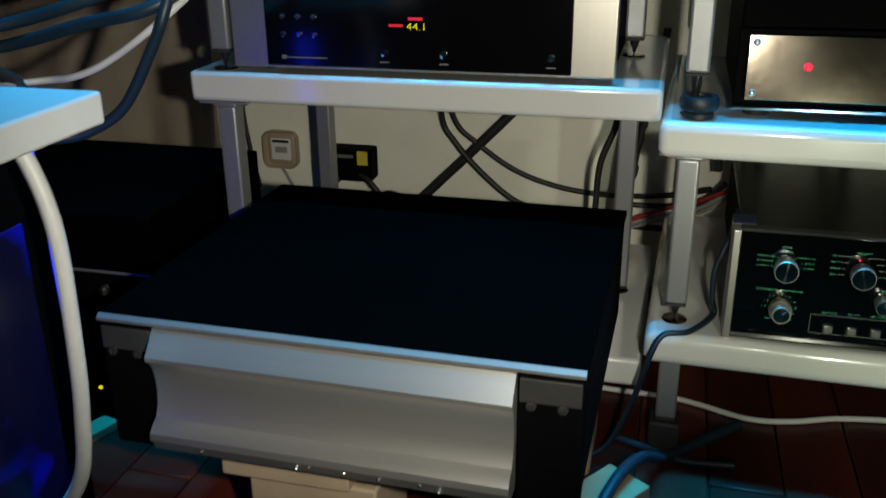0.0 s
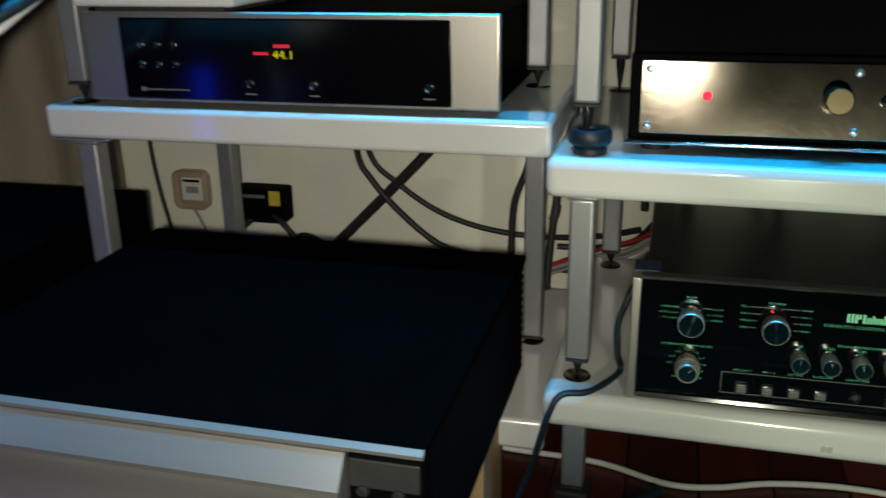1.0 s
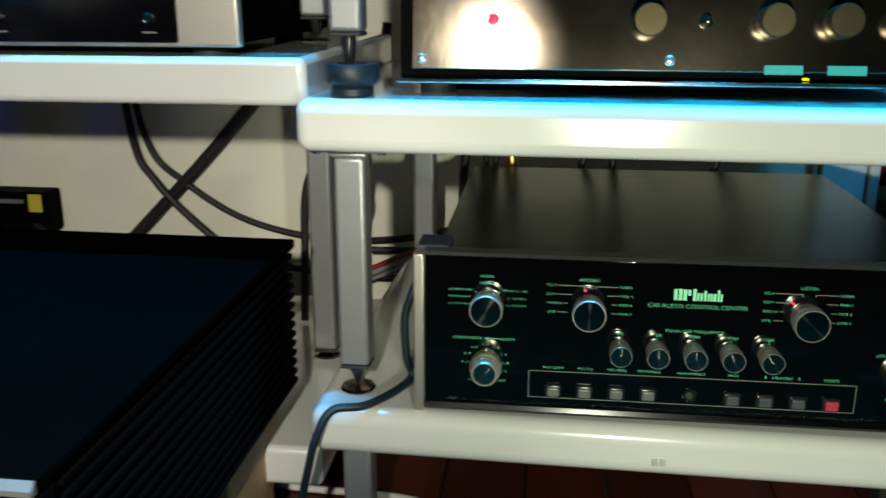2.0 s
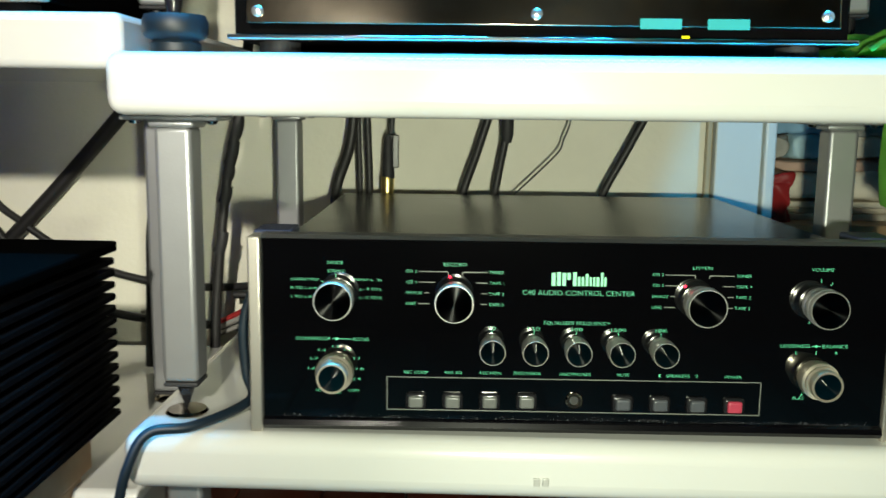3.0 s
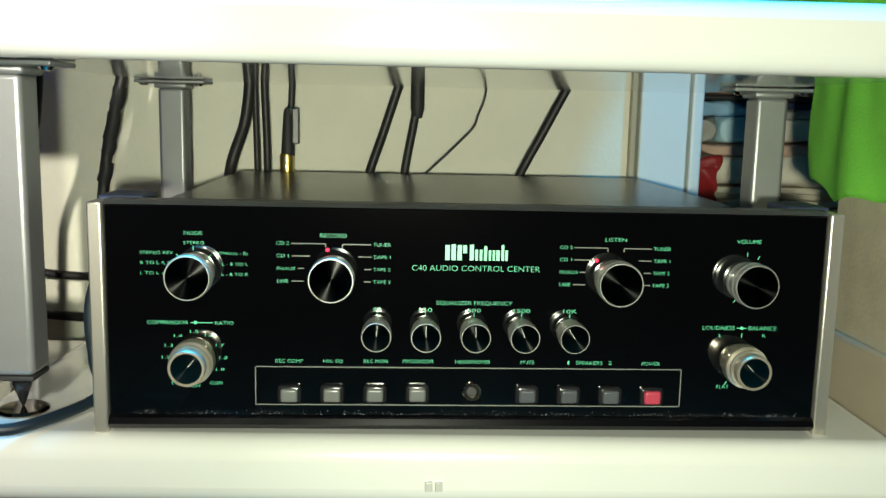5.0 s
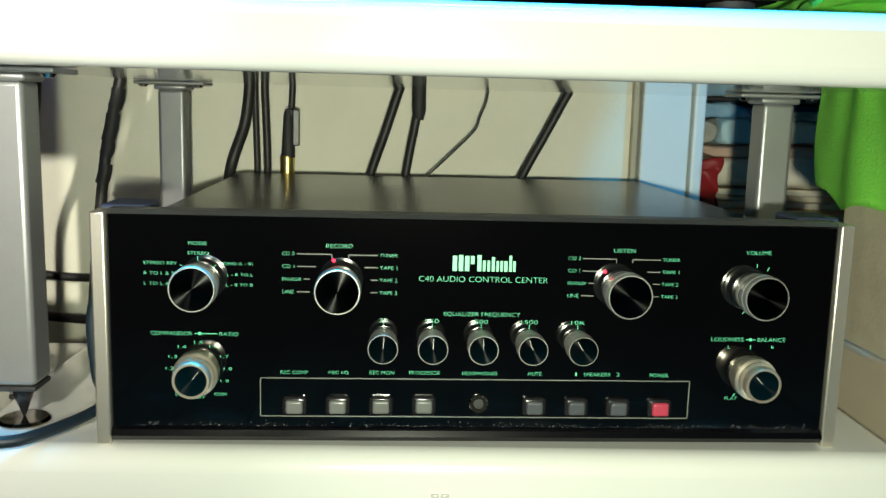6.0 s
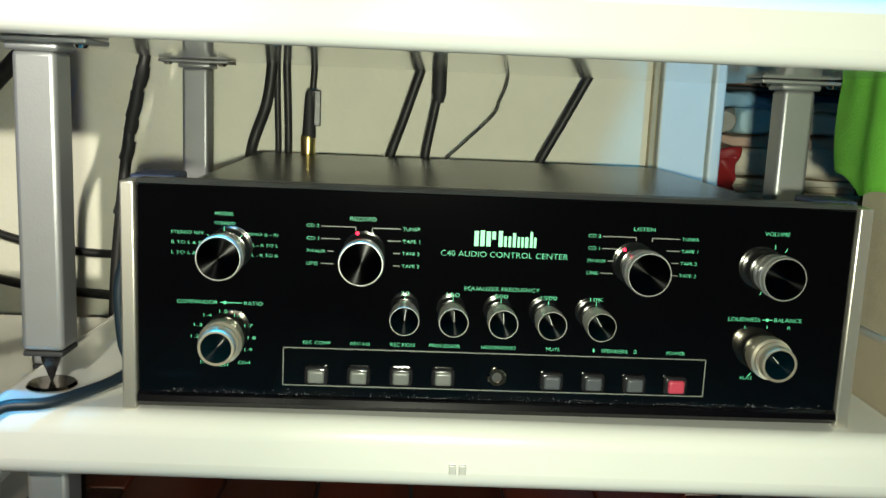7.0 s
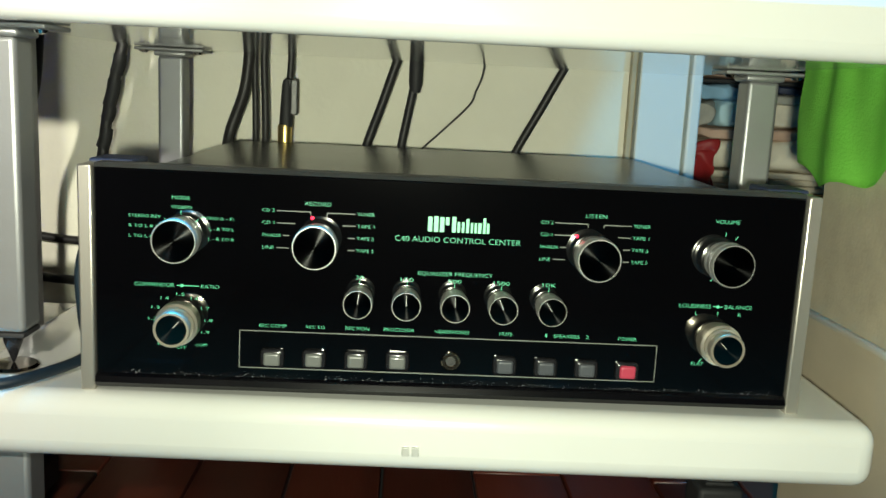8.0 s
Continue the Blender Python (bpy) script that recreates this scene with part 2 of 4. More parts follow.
def curve_points(points, steps=8):
    pts = [Vector(p) for p in points]
    pts = [2 * pts[0] - pts[1], *pts, 2 * pts[-1] - pts[-2]]
    out = []
    for a, b, c, d in zip(pts, pts[1:], pts[2:], pts[3:]):
        for k in range(steps):
            t = k / steps
            out.append(0.5 * (2 * b + (c - a) * t + (2 * a - 5 * b + 4 * c - d) * t * t + (3 * b - a - 3 * c + d) * t**3))
    out.append(pts[-2])
    return out


def tube(points, r, seg=10, steps=8, bm=None):
    """A round cable through the points."""
    own = bmesh.new()
    path = [P(*p) for p in curve_points(points, steps)]
    up = Vector((0.13, 0.31, 0.94)).normalized()
    rings = []
    for k, p in enumerate(path):
        way = (path[min(k + 1, len(path) - 1)] - path[max(k - 1, 0)]).normalized()
        side = way.cross(up)
        side = side.normalized() if side.length > 1e-4 else way.orthogonal().normalized()
        up = side.cross(way).normalized()
        rings.append([own.verts.new(p + (side * math.cos(2 * math.pi * j / seg) + up * math.sin(2 * math.pi * j / seg)) * r * 0.1)
                      for j in range(seg)])
    for a, b in zip(rings, rings[1:]):
        for j in range(seg):
            own.faces.new((a[j], a[(j + 1) % seg], b[(j + 1) % seg], b[j]))
    own.faces.new(rings[0])
    own.faces.new(rings[-1])
    bmesh.ops.recalc_face_normals(own, faces=own.faces[:])
    smooth(own, 60)
    return merge(bm, own)


def extrude_x(profile, x0, x1, bm=None):
    """A bar along x with a section of (y, z) points, given round."""
    own = bmesh.new()
    a = [own.verts.new(P(x0, y, z)) for y, z in profile]
    b = [own.verts.new(P(x1, y, z)) for y, z in profile]
    n = len(profile)
    for k in range(n):
        own.faces.new((a[k], a[(k + 1) % n], b[(k + 1) % n], b[k]))
    own.faces.new(a)
    own.faces.new(b)
    bmesh.ops.recalc_face_normals(own, faces=own.faces[:])
    return merge(bm, own)


def lettering(text, x0, x1, z0, z1, y, bm=None):
    """Flat raised letters that fill the given rectangle of a panel facing the room."""
    cu = bpy.data.curves.new("text", "FONT")
    cu.body, cu.extrude, cu.resolution_u, cu.offset = text, 0.0, 3, -0.015
    ob = bpy.data.objects.new("text", cu)
    scene.collection.objects.link(ob)
    bpy.context.view_layer.update()
    me = bpy.data.meshes.new_from_object(ob.evaluated_get(bpy.context.evaluated_depsgraph_get()))
    bpy.data.objects.remove(ob)
    bpy.data.curves.remove(cu)
    own = bmesh.new()
    own.from_mesh(me)
    bpy.data.meshes.remove(me)
    xs, ys = [v.co.x for v in own.verts], [v.co.y for v in own.verts]
    lo, hi, bot, top = min(xs), max(xs), min(ys), max(ys)
    for v in own.verts:
        u, w = (v.co.x - lo) / max(hi - lo, 1e-6), (v.co.y - bot) / max(top - bot, 1e-6)
        v.co = P(x0 + u * (x1 - x0), y, z0 + w * (z1 - z0))
    return merge(bm, own)


# ---- the room ----
def slab(name, x0, x1, y0, y1, z0, z1, material, label, category, bev=0.0):
    return solo(name, box(x0, x1, y0, y1, z0, z1, bev), material, label, category, "structure")


slab("wall_north", -32, 2.32, 5.55, 6.6, -1.85, 24, WALL, "cream painted plaster wall behind the racks", "wall")
slab("wall_north_beyond", 2.32, 20, 10.0, 11.0, -1.85, 24, WALL, "cream plaster wall at the back of the recess", "wall")
slab("wall_east", 2.95, 4.4, -0.7, 1.55, -1.85, 7.0, STUCCO, "rough beige stucco side wall beside the rack", "wall", 0.04)
slab("baseboard", 2.85, 2.945, -0.7, 1.5, -1.85, 0.36, TILE, "beige tiled skirting with a rounded top ledge", "skirting", 0.04)
# walls and ceiling out of view close the room, toned down for panel reflections
slab("wall_far_east", 20, 21, -32, 11, -1.85, 24, ROOM, "plain unseen room wall, added around the scene", "wall")
slab("wall_west", -33, -32, -32, 6.6, -1.85, 24, ROOM, "plain unseen room wall, added around the scene", "wall")
slab("wall_south", -33, 21, -33, -32, -1.85, 24, ROOM, "plain unseen room wall, added around the scene", "wall")
slab("ceiling", -33, 21, -33, 11, 24, 25, CEIL, "plain unseen ceiling, added over the scene", "ceiling")
floor = slab("floor", -33, 21, -33, 11, -2.9, -1.93, RUBBER, "dark red-brown wooden plank floor", "floor")

# white door jamb at the end of the wall
jamb = thing("door_1", "white painted door jamb with a tan edge strip", "door frame", (2.7, 5.55, -1.85), kind="structure")
part("jamb_panel", box(2.42, 3.0, 5.40, 6.6, -1.85, 22, 0.02), JAMB, jamb)
part("jamb_edge", box(3.02, 3.16, 5.34, 6.6, -1.85, 22, 0.03), JAMB, jamb)
part("edge_strip", box(2.325, 2.40, 5.46, 5.6, -1.85, 22, 0.02), TRIM, jamb, "tan wooden edge strip")


# ---- the two racks ----
def post(rack, x, y, z0, z1, foot, bracket=True, w=0.13):
    """A square silver tube, with the plate and screws under its shelf and the spike on its disc."""
    tb = part("post", box(x - w, x + w, y - w, y + w, z0, z1, 0.035, 3), STEEL, rack)
    part("end_cap", box(x - w + 0.005, x + w - 0.005, y - w + 0.005, y + w - 0.005, z0 - 0.035, z0 - 0.002, 0.01), RUBBER, tb)
    if bracket:
        bm = box(x - 0.34, x + 0.34, y - 0.2, y + 0.2, z1 + 0.045, z1 + 0.075, 0.01)
        box(x - w - 0.03, x + w + 0.03, y - w - 0.03, y + w + 0.03, z1 - 0.005, z1 + 0.047, 0.02, bm=bm)
        pl = part("bracket", bm, STEEL, tb)
        for dx in (-0.27, 0.27):
            part("screw", lathe([(0.012, -0.03), (0.035, -0.024), (0.05, -0.004), (0.045, 0.004)], (x + dx, y - 0.1, z1 + 0.045), "Z", 14), CHROME, tb)
    h = z0 - 0.035 - foot
    if foot < -1.5:
        part("floor_foot", box(x - 0.2, x + 0.2, y - 0.2, y + 0.2, foot, z0 - 0.037, 0.04), RUBBER, tb)
    elif h > 0.05:
        part("spike", lathe([(0.004, 0.03), (0.02, 0.07), (0.055, h * 0.72), (0.06, h * 0.8), (0.06, h)], (x, y, foot), "Z", 20), BEZEL, tb)
        part("spike_disc", lathe([(0.15, 0.0), (0.155, 0.012), (0.14, 0.03), (0.03, 0.035)], (x, y, foot), "Z", 28), NICKEL, tb)
    return tb


rack = thing("shelf_rack", "white lacquered shelf rack on square silver posts with spikes", "rack", (-0.16, 2.2, -1.85), -1.2, "racks")
part("shelf", box(-3.08, 2.74, -0.17, 4.3, -0.425, -0.0, 0.13, 5, back=False), WHITE, rack)
part("shelf", box(-3.10, 2.76, -0.14, 4.3, 2.18, 2.60, 0.11, 5, back=False), WHITE, rack)
# unseen top shelf, set back so blue lamplight reaches only the rim below
part("shelf", box(-3.10, 2.76, 0.35, 4.3, 5.53, 5.95, 0.11, 5, back=False), WHITE, rack)
for px, py in ((-2.75, 0.30), (-2.72, 3.95), (2.57, 2.15)):
    post(rack, px, py, -1.37, -0.50, -1.85)
    post(rack, px, py, 0.265, 2.10, 0.0)
    post(rack, px, py, 3.09, 5.45, 2.60)

rack2 = thing("shelf_rack", "white lacquered shelf rack on silver posts beside the amplifier", "rack", (-6.14, 2.3, -1.85), 0.3, "racks")
part("shelf", box(-9.12, -3.15, 0.28, 4.4, -1.0, -0.61, 0.06, 3, back=False), WHITE, rack2)
part("shelf", box(-9.12, -3.15, 0.28, 4.4, 2.49, 2.88, 0.06, 3, back=False), WHITE, rack2)
# out of view: added to shade the shelf below from the blue lamp
part("shelf", box(-9.12, -3.15, 0.75, 4.4, 5.80, 6.19, 0.06, 3, back=False), WHITE, rack2)
for px, py in ((-8.70, 0.52), (-8.78, 4.05), (-3.60, 2.45)):
    post(rack2, px, py, -1.5, -1.08, -1.85)
    post(rack2, px, py, -0.50, 2.41, -0.61)
    post(rack2, px, py, 3.14, 5.72, 2.88)

# ---- the preamplifier ----
pre = thing("preamplifier", "black glass preamplifier with silver end caps and lit green lettering", "amplifier", (0, 2, 0))
panel = part("front_panel", box(-2.14, 2.14, 0.0, 0.06, 0.03, 1.365, 0.008), MIRROR, pre, "black glass front panel with lit green lettering")
part("chassis", box(-2.07, 2.07, 0.062, 4.2, 0.06, 1.20, 0.02), BLACK, pre)
cover = part("top_cover", box(-2.10, 2.10, 0.15, 4.22, 1.203, 1.275, 0.02), PRETOP, pre)
part("top_trim", extrude_x([(-0.005, 1.367), (0.02, 1.39), (0.16, 1.39), (0.16, 1.367)], -2.14, 2.14), EDGE, pre, "thin dark metal trim")
part("bottom_trim", extrude_x([(-0.02, 0.028), (-0.045, 0.06), (-0.03, 0.095), (-0.002, 0.11), (-0.002, 0.028)], -2.138, 2.138), SMOKE, pre)
for s in (-1, 1):
    xs = sorted((s * 2.142, s * 2.228))
    part("end_cap", box(*xs, -0.03, 0.42, -0.0, 1.38, 0.012), ALU_V, pre, "silver end cap")
    xr = sorted((s * 1.96, s * 2.226))
    part("cap_rail", box(*xr, 0.17, 0.5, 1.29, 1.40, 0.015), NAVY, pre)
for fx in (-1.7, 1.7):
    for fy in (0.5, 3.8):
        part("foot", lathe([(0.16, 0.0), (0.17, 0.01), (0.17, 0.06)], (fx, fy, 0.0), "Z", 20), RUBBER, pre)
bm = bmesh.new()
for k in range(30):
    for row in range(3):
        box(-1.15 + k * 0.05, -1.13 + k * 0.05, 3.15 + row * 0.3, 3.35 + row * 0.3, 1.274, 1.2765, 0, bm=bm)
part("vent_grille", bm, BEZEL, cover)

# lettering, each word where it stands on the panel
WORDS = [
    ("MODE", -1.682, -1.577, 1.194, 1.214), ("STEREO", -1.686, -1.566, 1.138, 1.156), ("STEREO REV", -1.938, -1.747, 1.078, 1.096),
    ("R TO L & R", -1.936, -1.760, 1.018, 1.036), ("L TO L & R", -1.937, -1.760, 0.957, 0.975), ("MONO (L - R)", -1.509, -1.316, 1.075, 1.096),
    ("L - R TO L", -1.463, -1.316, 1.014, 1.032), ("L - R TO R", -1.468, -1.315, 0.954, 0.972),
    ("COMPANDOR", -1.906, -1.668, 0.661, 0.683), ("RATIO", -1.511, -1.402, 0.659, 0.681),
    ("RECORD", -0.895, -0.741, 1.190, 1.213), ("CD 2", -1.150, -1.077, 1.144, 1.164), ("CD 1", -1.148, -1.079, 1.069, 1.089),
    ("PH/AUX", -1.147, -1.039, 0.993, 1.013), ("LINE", -1.146, -1.081, 0.918, 0.938), ("TUNER", -0.585, -0.482, 1.141, 1.161),
    ("TAPE 1", -0.584, -0.482, 1.067, 1.087), ("TAPE 2", -0.584, -0.482, 0.993, 1.013), ("TAPE 3", -0.584, -0.483, 0.918, 0.938),
    ("C40 AUDIO CONTROL CENTER", -0.355, 0.406, 1.001, 1.034), ("EQUALIZER FREQUENCY", -0.204, 0.248, 0.792, 0.819),
    ("30", -0.582, -0.534, 0.752, 0.775), ("150", -0.309, -0.231, 0.752, 0.775), ("500", -0.020, 0.060, 0.752, 0.775),
    ("1500", 0.258, 0.357, 0.752, 0.775), ("10K", 0.558, 0.640, 0.752, 0.775),
    ("REC COMP", -1.159, -0.996, 0.432, 0.453), ("REC EQ", -0.876, -0.760, 0.432, 0.453), ("REC MON", -0.634, -0.491, 0.434, 0.456),
    ("PROCESSOR", -0.400, -0.216, 0.436, 0.457), ("HEADPHONES", -0.084, 0.125, 0.435, 0.456), ("MUTE", 0.311, 0.392, 0.435, 0.456),
    ("1", 0.597, 0.607, 0.435, 0.457), ("SPEAKERS", 0.649, 0.810, 0.434, 0.456), ("2", 0.848, 0.868, 0.435, 0.457),
    ("POWER", 1.053, 1.165, 0.432, 0.454), ("VOLUME", 1.589, 1.740, 1.191, 1.214), ("LOUDNESS", 1.415, 1.613, 0.660, 0.684),
    ("BALANCE", 1.700, 1.872, 0.660, 0.684), ("FLAT", 1.525, 1.601, 0.292, 0.312), ("LISTEN", 0.792, 0.920, 1.191, 1.213),
    ("CD 2", 0.523, 0.596, 1.143, 1.163), ("CD 1", 0.525, 0.594, 1.069, 1.089), ("PH/AUX", 0.526, 0.634, 0.993, 1.013),
    ("LINE", 0.527, 0.592, 0.918, 0.938), ("TUNER", 1.087, 1.190, 1.141, 1.161), ("TAPE 1", 1.088, 1.190, 1.067, 1.087),
    ("TAPE 2", 1.088, 1.190, 0.993, 1.013), ("TAPE 3", 1.088, 1.189, 0.918, 0.938),
]
for n, ang in (("1.2", -90), ("1.3", -63), ("1.4", -34), ("1.5", 0), ("1.6", 31), ("1.7", 62), ("1.8", 90), ("1.9", 118)):
    cx, cz = -1.633 + 0.168 * math.sin(radians(ang)), 0.460 + 0.158 * math.cos(radians(ang))
    WORDS.append((n, cx - 0.024, cx + 0.024, cz - 0.009, cz + 0.009))
WORDS += [("COM", -1.545, -1.475, 0.295, 0.313), ("OFF", -1.658, -1.600, 0.276, 0.294), ("EXP", -1.770, -1.712, 0.294, 0.312), ("R", 1.788, 1.806, 0.615, 0.635), ("L", 1.520, 1.535, 0.615, 0.635)]
for w, x0, x1, z0, z1 in WORDS:
    part("lettering", lettering(w, x0, x1, z0, z1, -0.004), TEXT, panel)
# maker's mark as plain upright strokes
for u, wd, lo, hi in ((0.0, 0.026, 0, 0.95), (0.036, 0.026, 0, 1), (0.072, 0.026, 0, 0.95), (0.106, 0.022, 0.45, 0.95), (0.145, 0.024, 0, 1), (0.178, 0.016, 0, 0.68),
                      (0.204, 0.016, 0, 0.68), (0.230, 0.018, 0, 0.9), (0.258, 0.014, 0, 0.66), (0.281, 0.014, 0, 0.66), (0.303, 0.020, 0, 0.66), (0.333, 0.016, 0, 1), (0.356, 0.015, 0, 0.66)):
    x = -0.160 + u
    part("maker_stroke", box(x, x + wd, -0.004, -0.002, 1.066 + lo * 0.095, 1.066 + hi * 0.095, 0), LOGO, panel)


for dx in (0.0, 1.672):
    for x0, x1, z in ((-1.064, -0.862, 1.152), (-1.062, -0.954, 1.078), (-1.025, -0.990, 1.004), (-1.063, -0.990, 0.928),
                      (-0.765, -0.597, 1.150), (-0.673, -0.595, 1.077), (-0.637, -0.596, 1.003), (-0.637, -0.597, 0.928)):
        bm = box(x0 + dx, x1 + dx, -0.004, -0.001, z - 0.003, z + 0.003, 0)
        for x in (-0.862, -0.765):
            if x in (x0, x1):
                box(x + dx - 0.003, x + dx + 0.003, -0.004, -0.001, 1.130, z - 0.003, 0, bm=bm)
        part("scale_line", bm, LINE, panel)
bm = bmesh.new()
for z in (0.170, 0.404):
    box(-1.28, 1.303, -0.004, -0.001, z, z + 0.006, 0, bm=bm)
for x in (-1.28, 1.297):
    box(x, x + 0.006, -0.004, -0.001, 0.170, 0.410, 0, bm=bm)
part("button_frame_line", bm, LINE, panel)
for x in (-1.625, 1.657):
    bm = bmesh.new()
    box(x - 0.03, x + 0.1 if x < 0 else x + 0.03, -0.004, -0.001, 0.669, 0.673, 0, bm=bm)
    lathe([(0.010, 0.001), (0.010, 0.004)], (x, 0, 0.671), bm=bm, seg=14)
    part("index_line", bm, TEXT, panel)
for x, z, a in ((-1.63, 1.115, 0), (-1.72, 1.07, -50), (-1.535, 1.07, 50), (1.66, 1.125, 0), (1.73, 1.105, 28), (1.60, 0.84, 35), (1.66, 0.625, 0), (1.58, 0.325, 35),
                (-0.558, 0.735, 0), (-0.27, 0.735, 0), (0.02, 0.735, 0), (0.307, 0.735, 0), (0.598, 0.735, 0)):
    own = bmesh.new()
    bmesh.ops.create_cube(own, size=1)
    own.transform(Matrix.Translation(P(x, -0.003, z)) @ pose(0, 0, 0, 0, a, 0) @ Matrix.Diagonal((0.00032, 0.0002, 0.0026, 1)))
    part("tick_mark", own, TEXT, panel)


def knob(name, x, z, r, d, pointer):
    """A turned chrome knob: a flared base, a dark groove, a barrel and a spun dark face with a fine pointer."""
    k = part(name, lathe([(r * 0.70, 0.0), (r * 0.86, 0.0), (r * 0.90, 0.006), (r * 0.90, 0.040), (r * 0.84, 0.050), (r * 0.76, 0.054), (r * 0.76, 0.070), (r * 0.90, 0.078),
                          (r * 0.985, 0.090), (r * 1.0, 0.102), (r * 0.995, d * 0.70), (r * 0.955, d * 0.73), (r * 0.955, d * 0.78), (r * 1.0, d * 0.82), (r * 1.0, d * 0.93), (r * 0.985, d * 0.975),
                          (r * 0.96, d), (r * 0.935, d), (r * 0.925, d - 0.004), (r * 0.92, d - 0.010), (0.002, d - 0.010)], (x, 0, z), seg=48), KNOB, pre, "turned chrome knob")
    part("groove_ring", lathe([(r * 0.765, 0.054), (r * 0.78, 0.055), (r * 0.78, 0.069), (r * 0.765, 0.070)], (x, 0, z), seg=40), RUBBER, k)
    part("face", lathe([(r * 0.918, d - 0.01), (r * 0.918, d - 0.002), (0.001, d - 0.002)], (x, 0, z), seg=40), DISC, k, "spun black knob face")
    if r < 0.1:
        own = bmesh.new()
        bmesh.ops.create_cube(own, size=1)
        own.transform(Matrix.Translation(P(x, -d, z)) @ pose(0, 0, 0, 0, pointer, 0) @ Matrix.Translation((0, 0, r * 0.042)) @ Matrix.Diagonal((0.00025, 0.0003, r * 0.07, 1)))
        part("pointer", own, POINTER, k, "fine engraved pointer line")
    return k


for x, z, a in ((-1.627, 0.972, 55), (-0.819, 0.968, 12), (0.854, 0.963, -48), (1.656, 0.963, -62)):
    knob("knob", x, z, 0.132, 0.20, a)
for x, a in ((-0.558, 5), (-0.271, 0), (0.019, -3), (0.306, -22), (0.598, -32)):
    knob("tone_knob", x, 0.640, 0.088, 0.20, a)
for x, a in ((-1.628, 40), (1.655, -42)):
    k = part("dual_knob", lathe([(0.10, 0.0), (0.114, 0.0), (0.116, 0.024), (0.10, 0.03), (0.10, 0.042), (0.122, 0.046), (0.128, 0.055), (0.128, 0.135), (0.120, 0.142),
                                 (0.112, 0.148), (0.116, 0.156), (0.116, 0.176), (0.108, 0.184), (0.104, 0.19), (0.106, 0.20), (0.106, 0.245), (0.102, 0.252), (0.09, 0.252),
                                 (0.088, 0.245), (0.002, 0.245)], (x, 0, 0.460), seg=48), RIBBED, pre, "stepped champagne metal double knob")
    part("groove_ring", lathe([(0.101, 0.030), (0.104, 0.031), (0.104, 0.041), (0.101, 0.042)], (x, 0, 0.460)), RUBBER, k)
    part("face", lathe([(0.088, 0.244), (0.088, 0.25), (0.001, 0.25)], (x, 0, 0.460)), DISC, k, "spun black knob face")
    own = bmesh.new()
    bmesh.ops.create_cube(own, size=1)
    own.transform(Matrix.Translation(P(x, -0.252, 0.460)) @ pose(0, 0, 0, 0, a, 0) @ Matrix.Translation((0, 0, 0.0042)) @ Matrix.Diagonal((0.00025, 0.0003, 0.005, 1)))
    part("pointer", own, POINTER, k, "fine engraved pointer line")

for x, z, m in ((-1.076, 0.241, BUTTON), (-0.822, 0.243, BUTTON), (-0.565, 0.245, BUTTON), (-0.310, 0.248, BUTTON), (0.354, 0.245, BUTTON_DIM), (0.609, 0.244, BUTTON_DIM),
                (0.864, 0.242, BUTTON_DIM), (1.120, 0.240, BUTTON_RED)):
    bz = box(x - 0.072, x + 0.072, -0.026, 0.004, z - 0.058, z + 0.058, 0.024, 4)
    k = part("push_button", box(x - 0.050, x + 0.050, -0.055, -0.022, z - 0.041, z + 0.041, 0.016, 4), m, pre)
    part("bezel", bz, BEZEL, k)
k = part("headphone_jack", lathe([(0.058, 0.0), (0.058, 0.015), (0.05, 0.022), (0.036, 0.022), (0.034, 0.004), (0.002, 0.004)], (0.019, 0, 0.258), seg=28), NICKEL, pre)
part("jack_sleeve", lathe([(0.030, 0.003), (0.030, 0.012), (0.022, 0.012), (0.020, 0.005), (0.001, 0.005)], (0.019, 0, 0.258), seg=24), GUN, k, "dark metal sleeve")
for x, z in ((-0.852, 1.116), (0.745, 1.075)):
    part("indicator_light", lathe([(0.011, 0.0), (0.011, 0.004), (0.004, 0.008)], (x, 0, z), seg=14), LED_RED, pre, "small red indicator light")

# dust along the foot of the glass
rnd = random.Random(2)
bm = bmesh.new()
for k in range(420):
    x, z, r = rnd.uniform(-2.0, 2.05), 0.118 + rnd.gauss(0, 0.010), rnd.uniform(0.001, 0.0032)
    own = [bm.verts.new(P(x + r * rnd.uniform(0.6, 1.6) * math.cos(a), -0.003, z + r * math.sin(a))) for a in (0.3, 1.7, 3.2, 4.6)]
    bm.faces.new(own)
tagged(part("dust", bm, DUST, panel, "pale dust specks"), kind="stuff")

# ---- the power amplifier ----
amp = thing("power_amplifier", "large black power amplifier with a brushed silver front, on wooden blocks", "amplifier", (-5.94, -1.14, -0.29), -0.7)
amp.location += Vector((0.0035, 0.0075, 0))
part("body", box(-8.2, -3.68, -3.2, 0.85, -0.2, 1.10, 0.02), BLACK, amp)
lid = part("lid", box(-8.34, -3.54, -3.38, 0.90, 1.105, 1.19, 0.02), BLACKTOP, amp)
part("lid_edge", extrude_x([(-3.382, 1.188), (-3.425, 1.150), (-3.425, 1.12), (-3.382, 1.12)], -8.335, -3.545), FASCIA, lid, "bare silver front edge of the lid")
part("bottom_plate", box(-8.2, -3.68, -3.2, 0.9, -0.28, -0.205, 0.02), BLACK, amp)
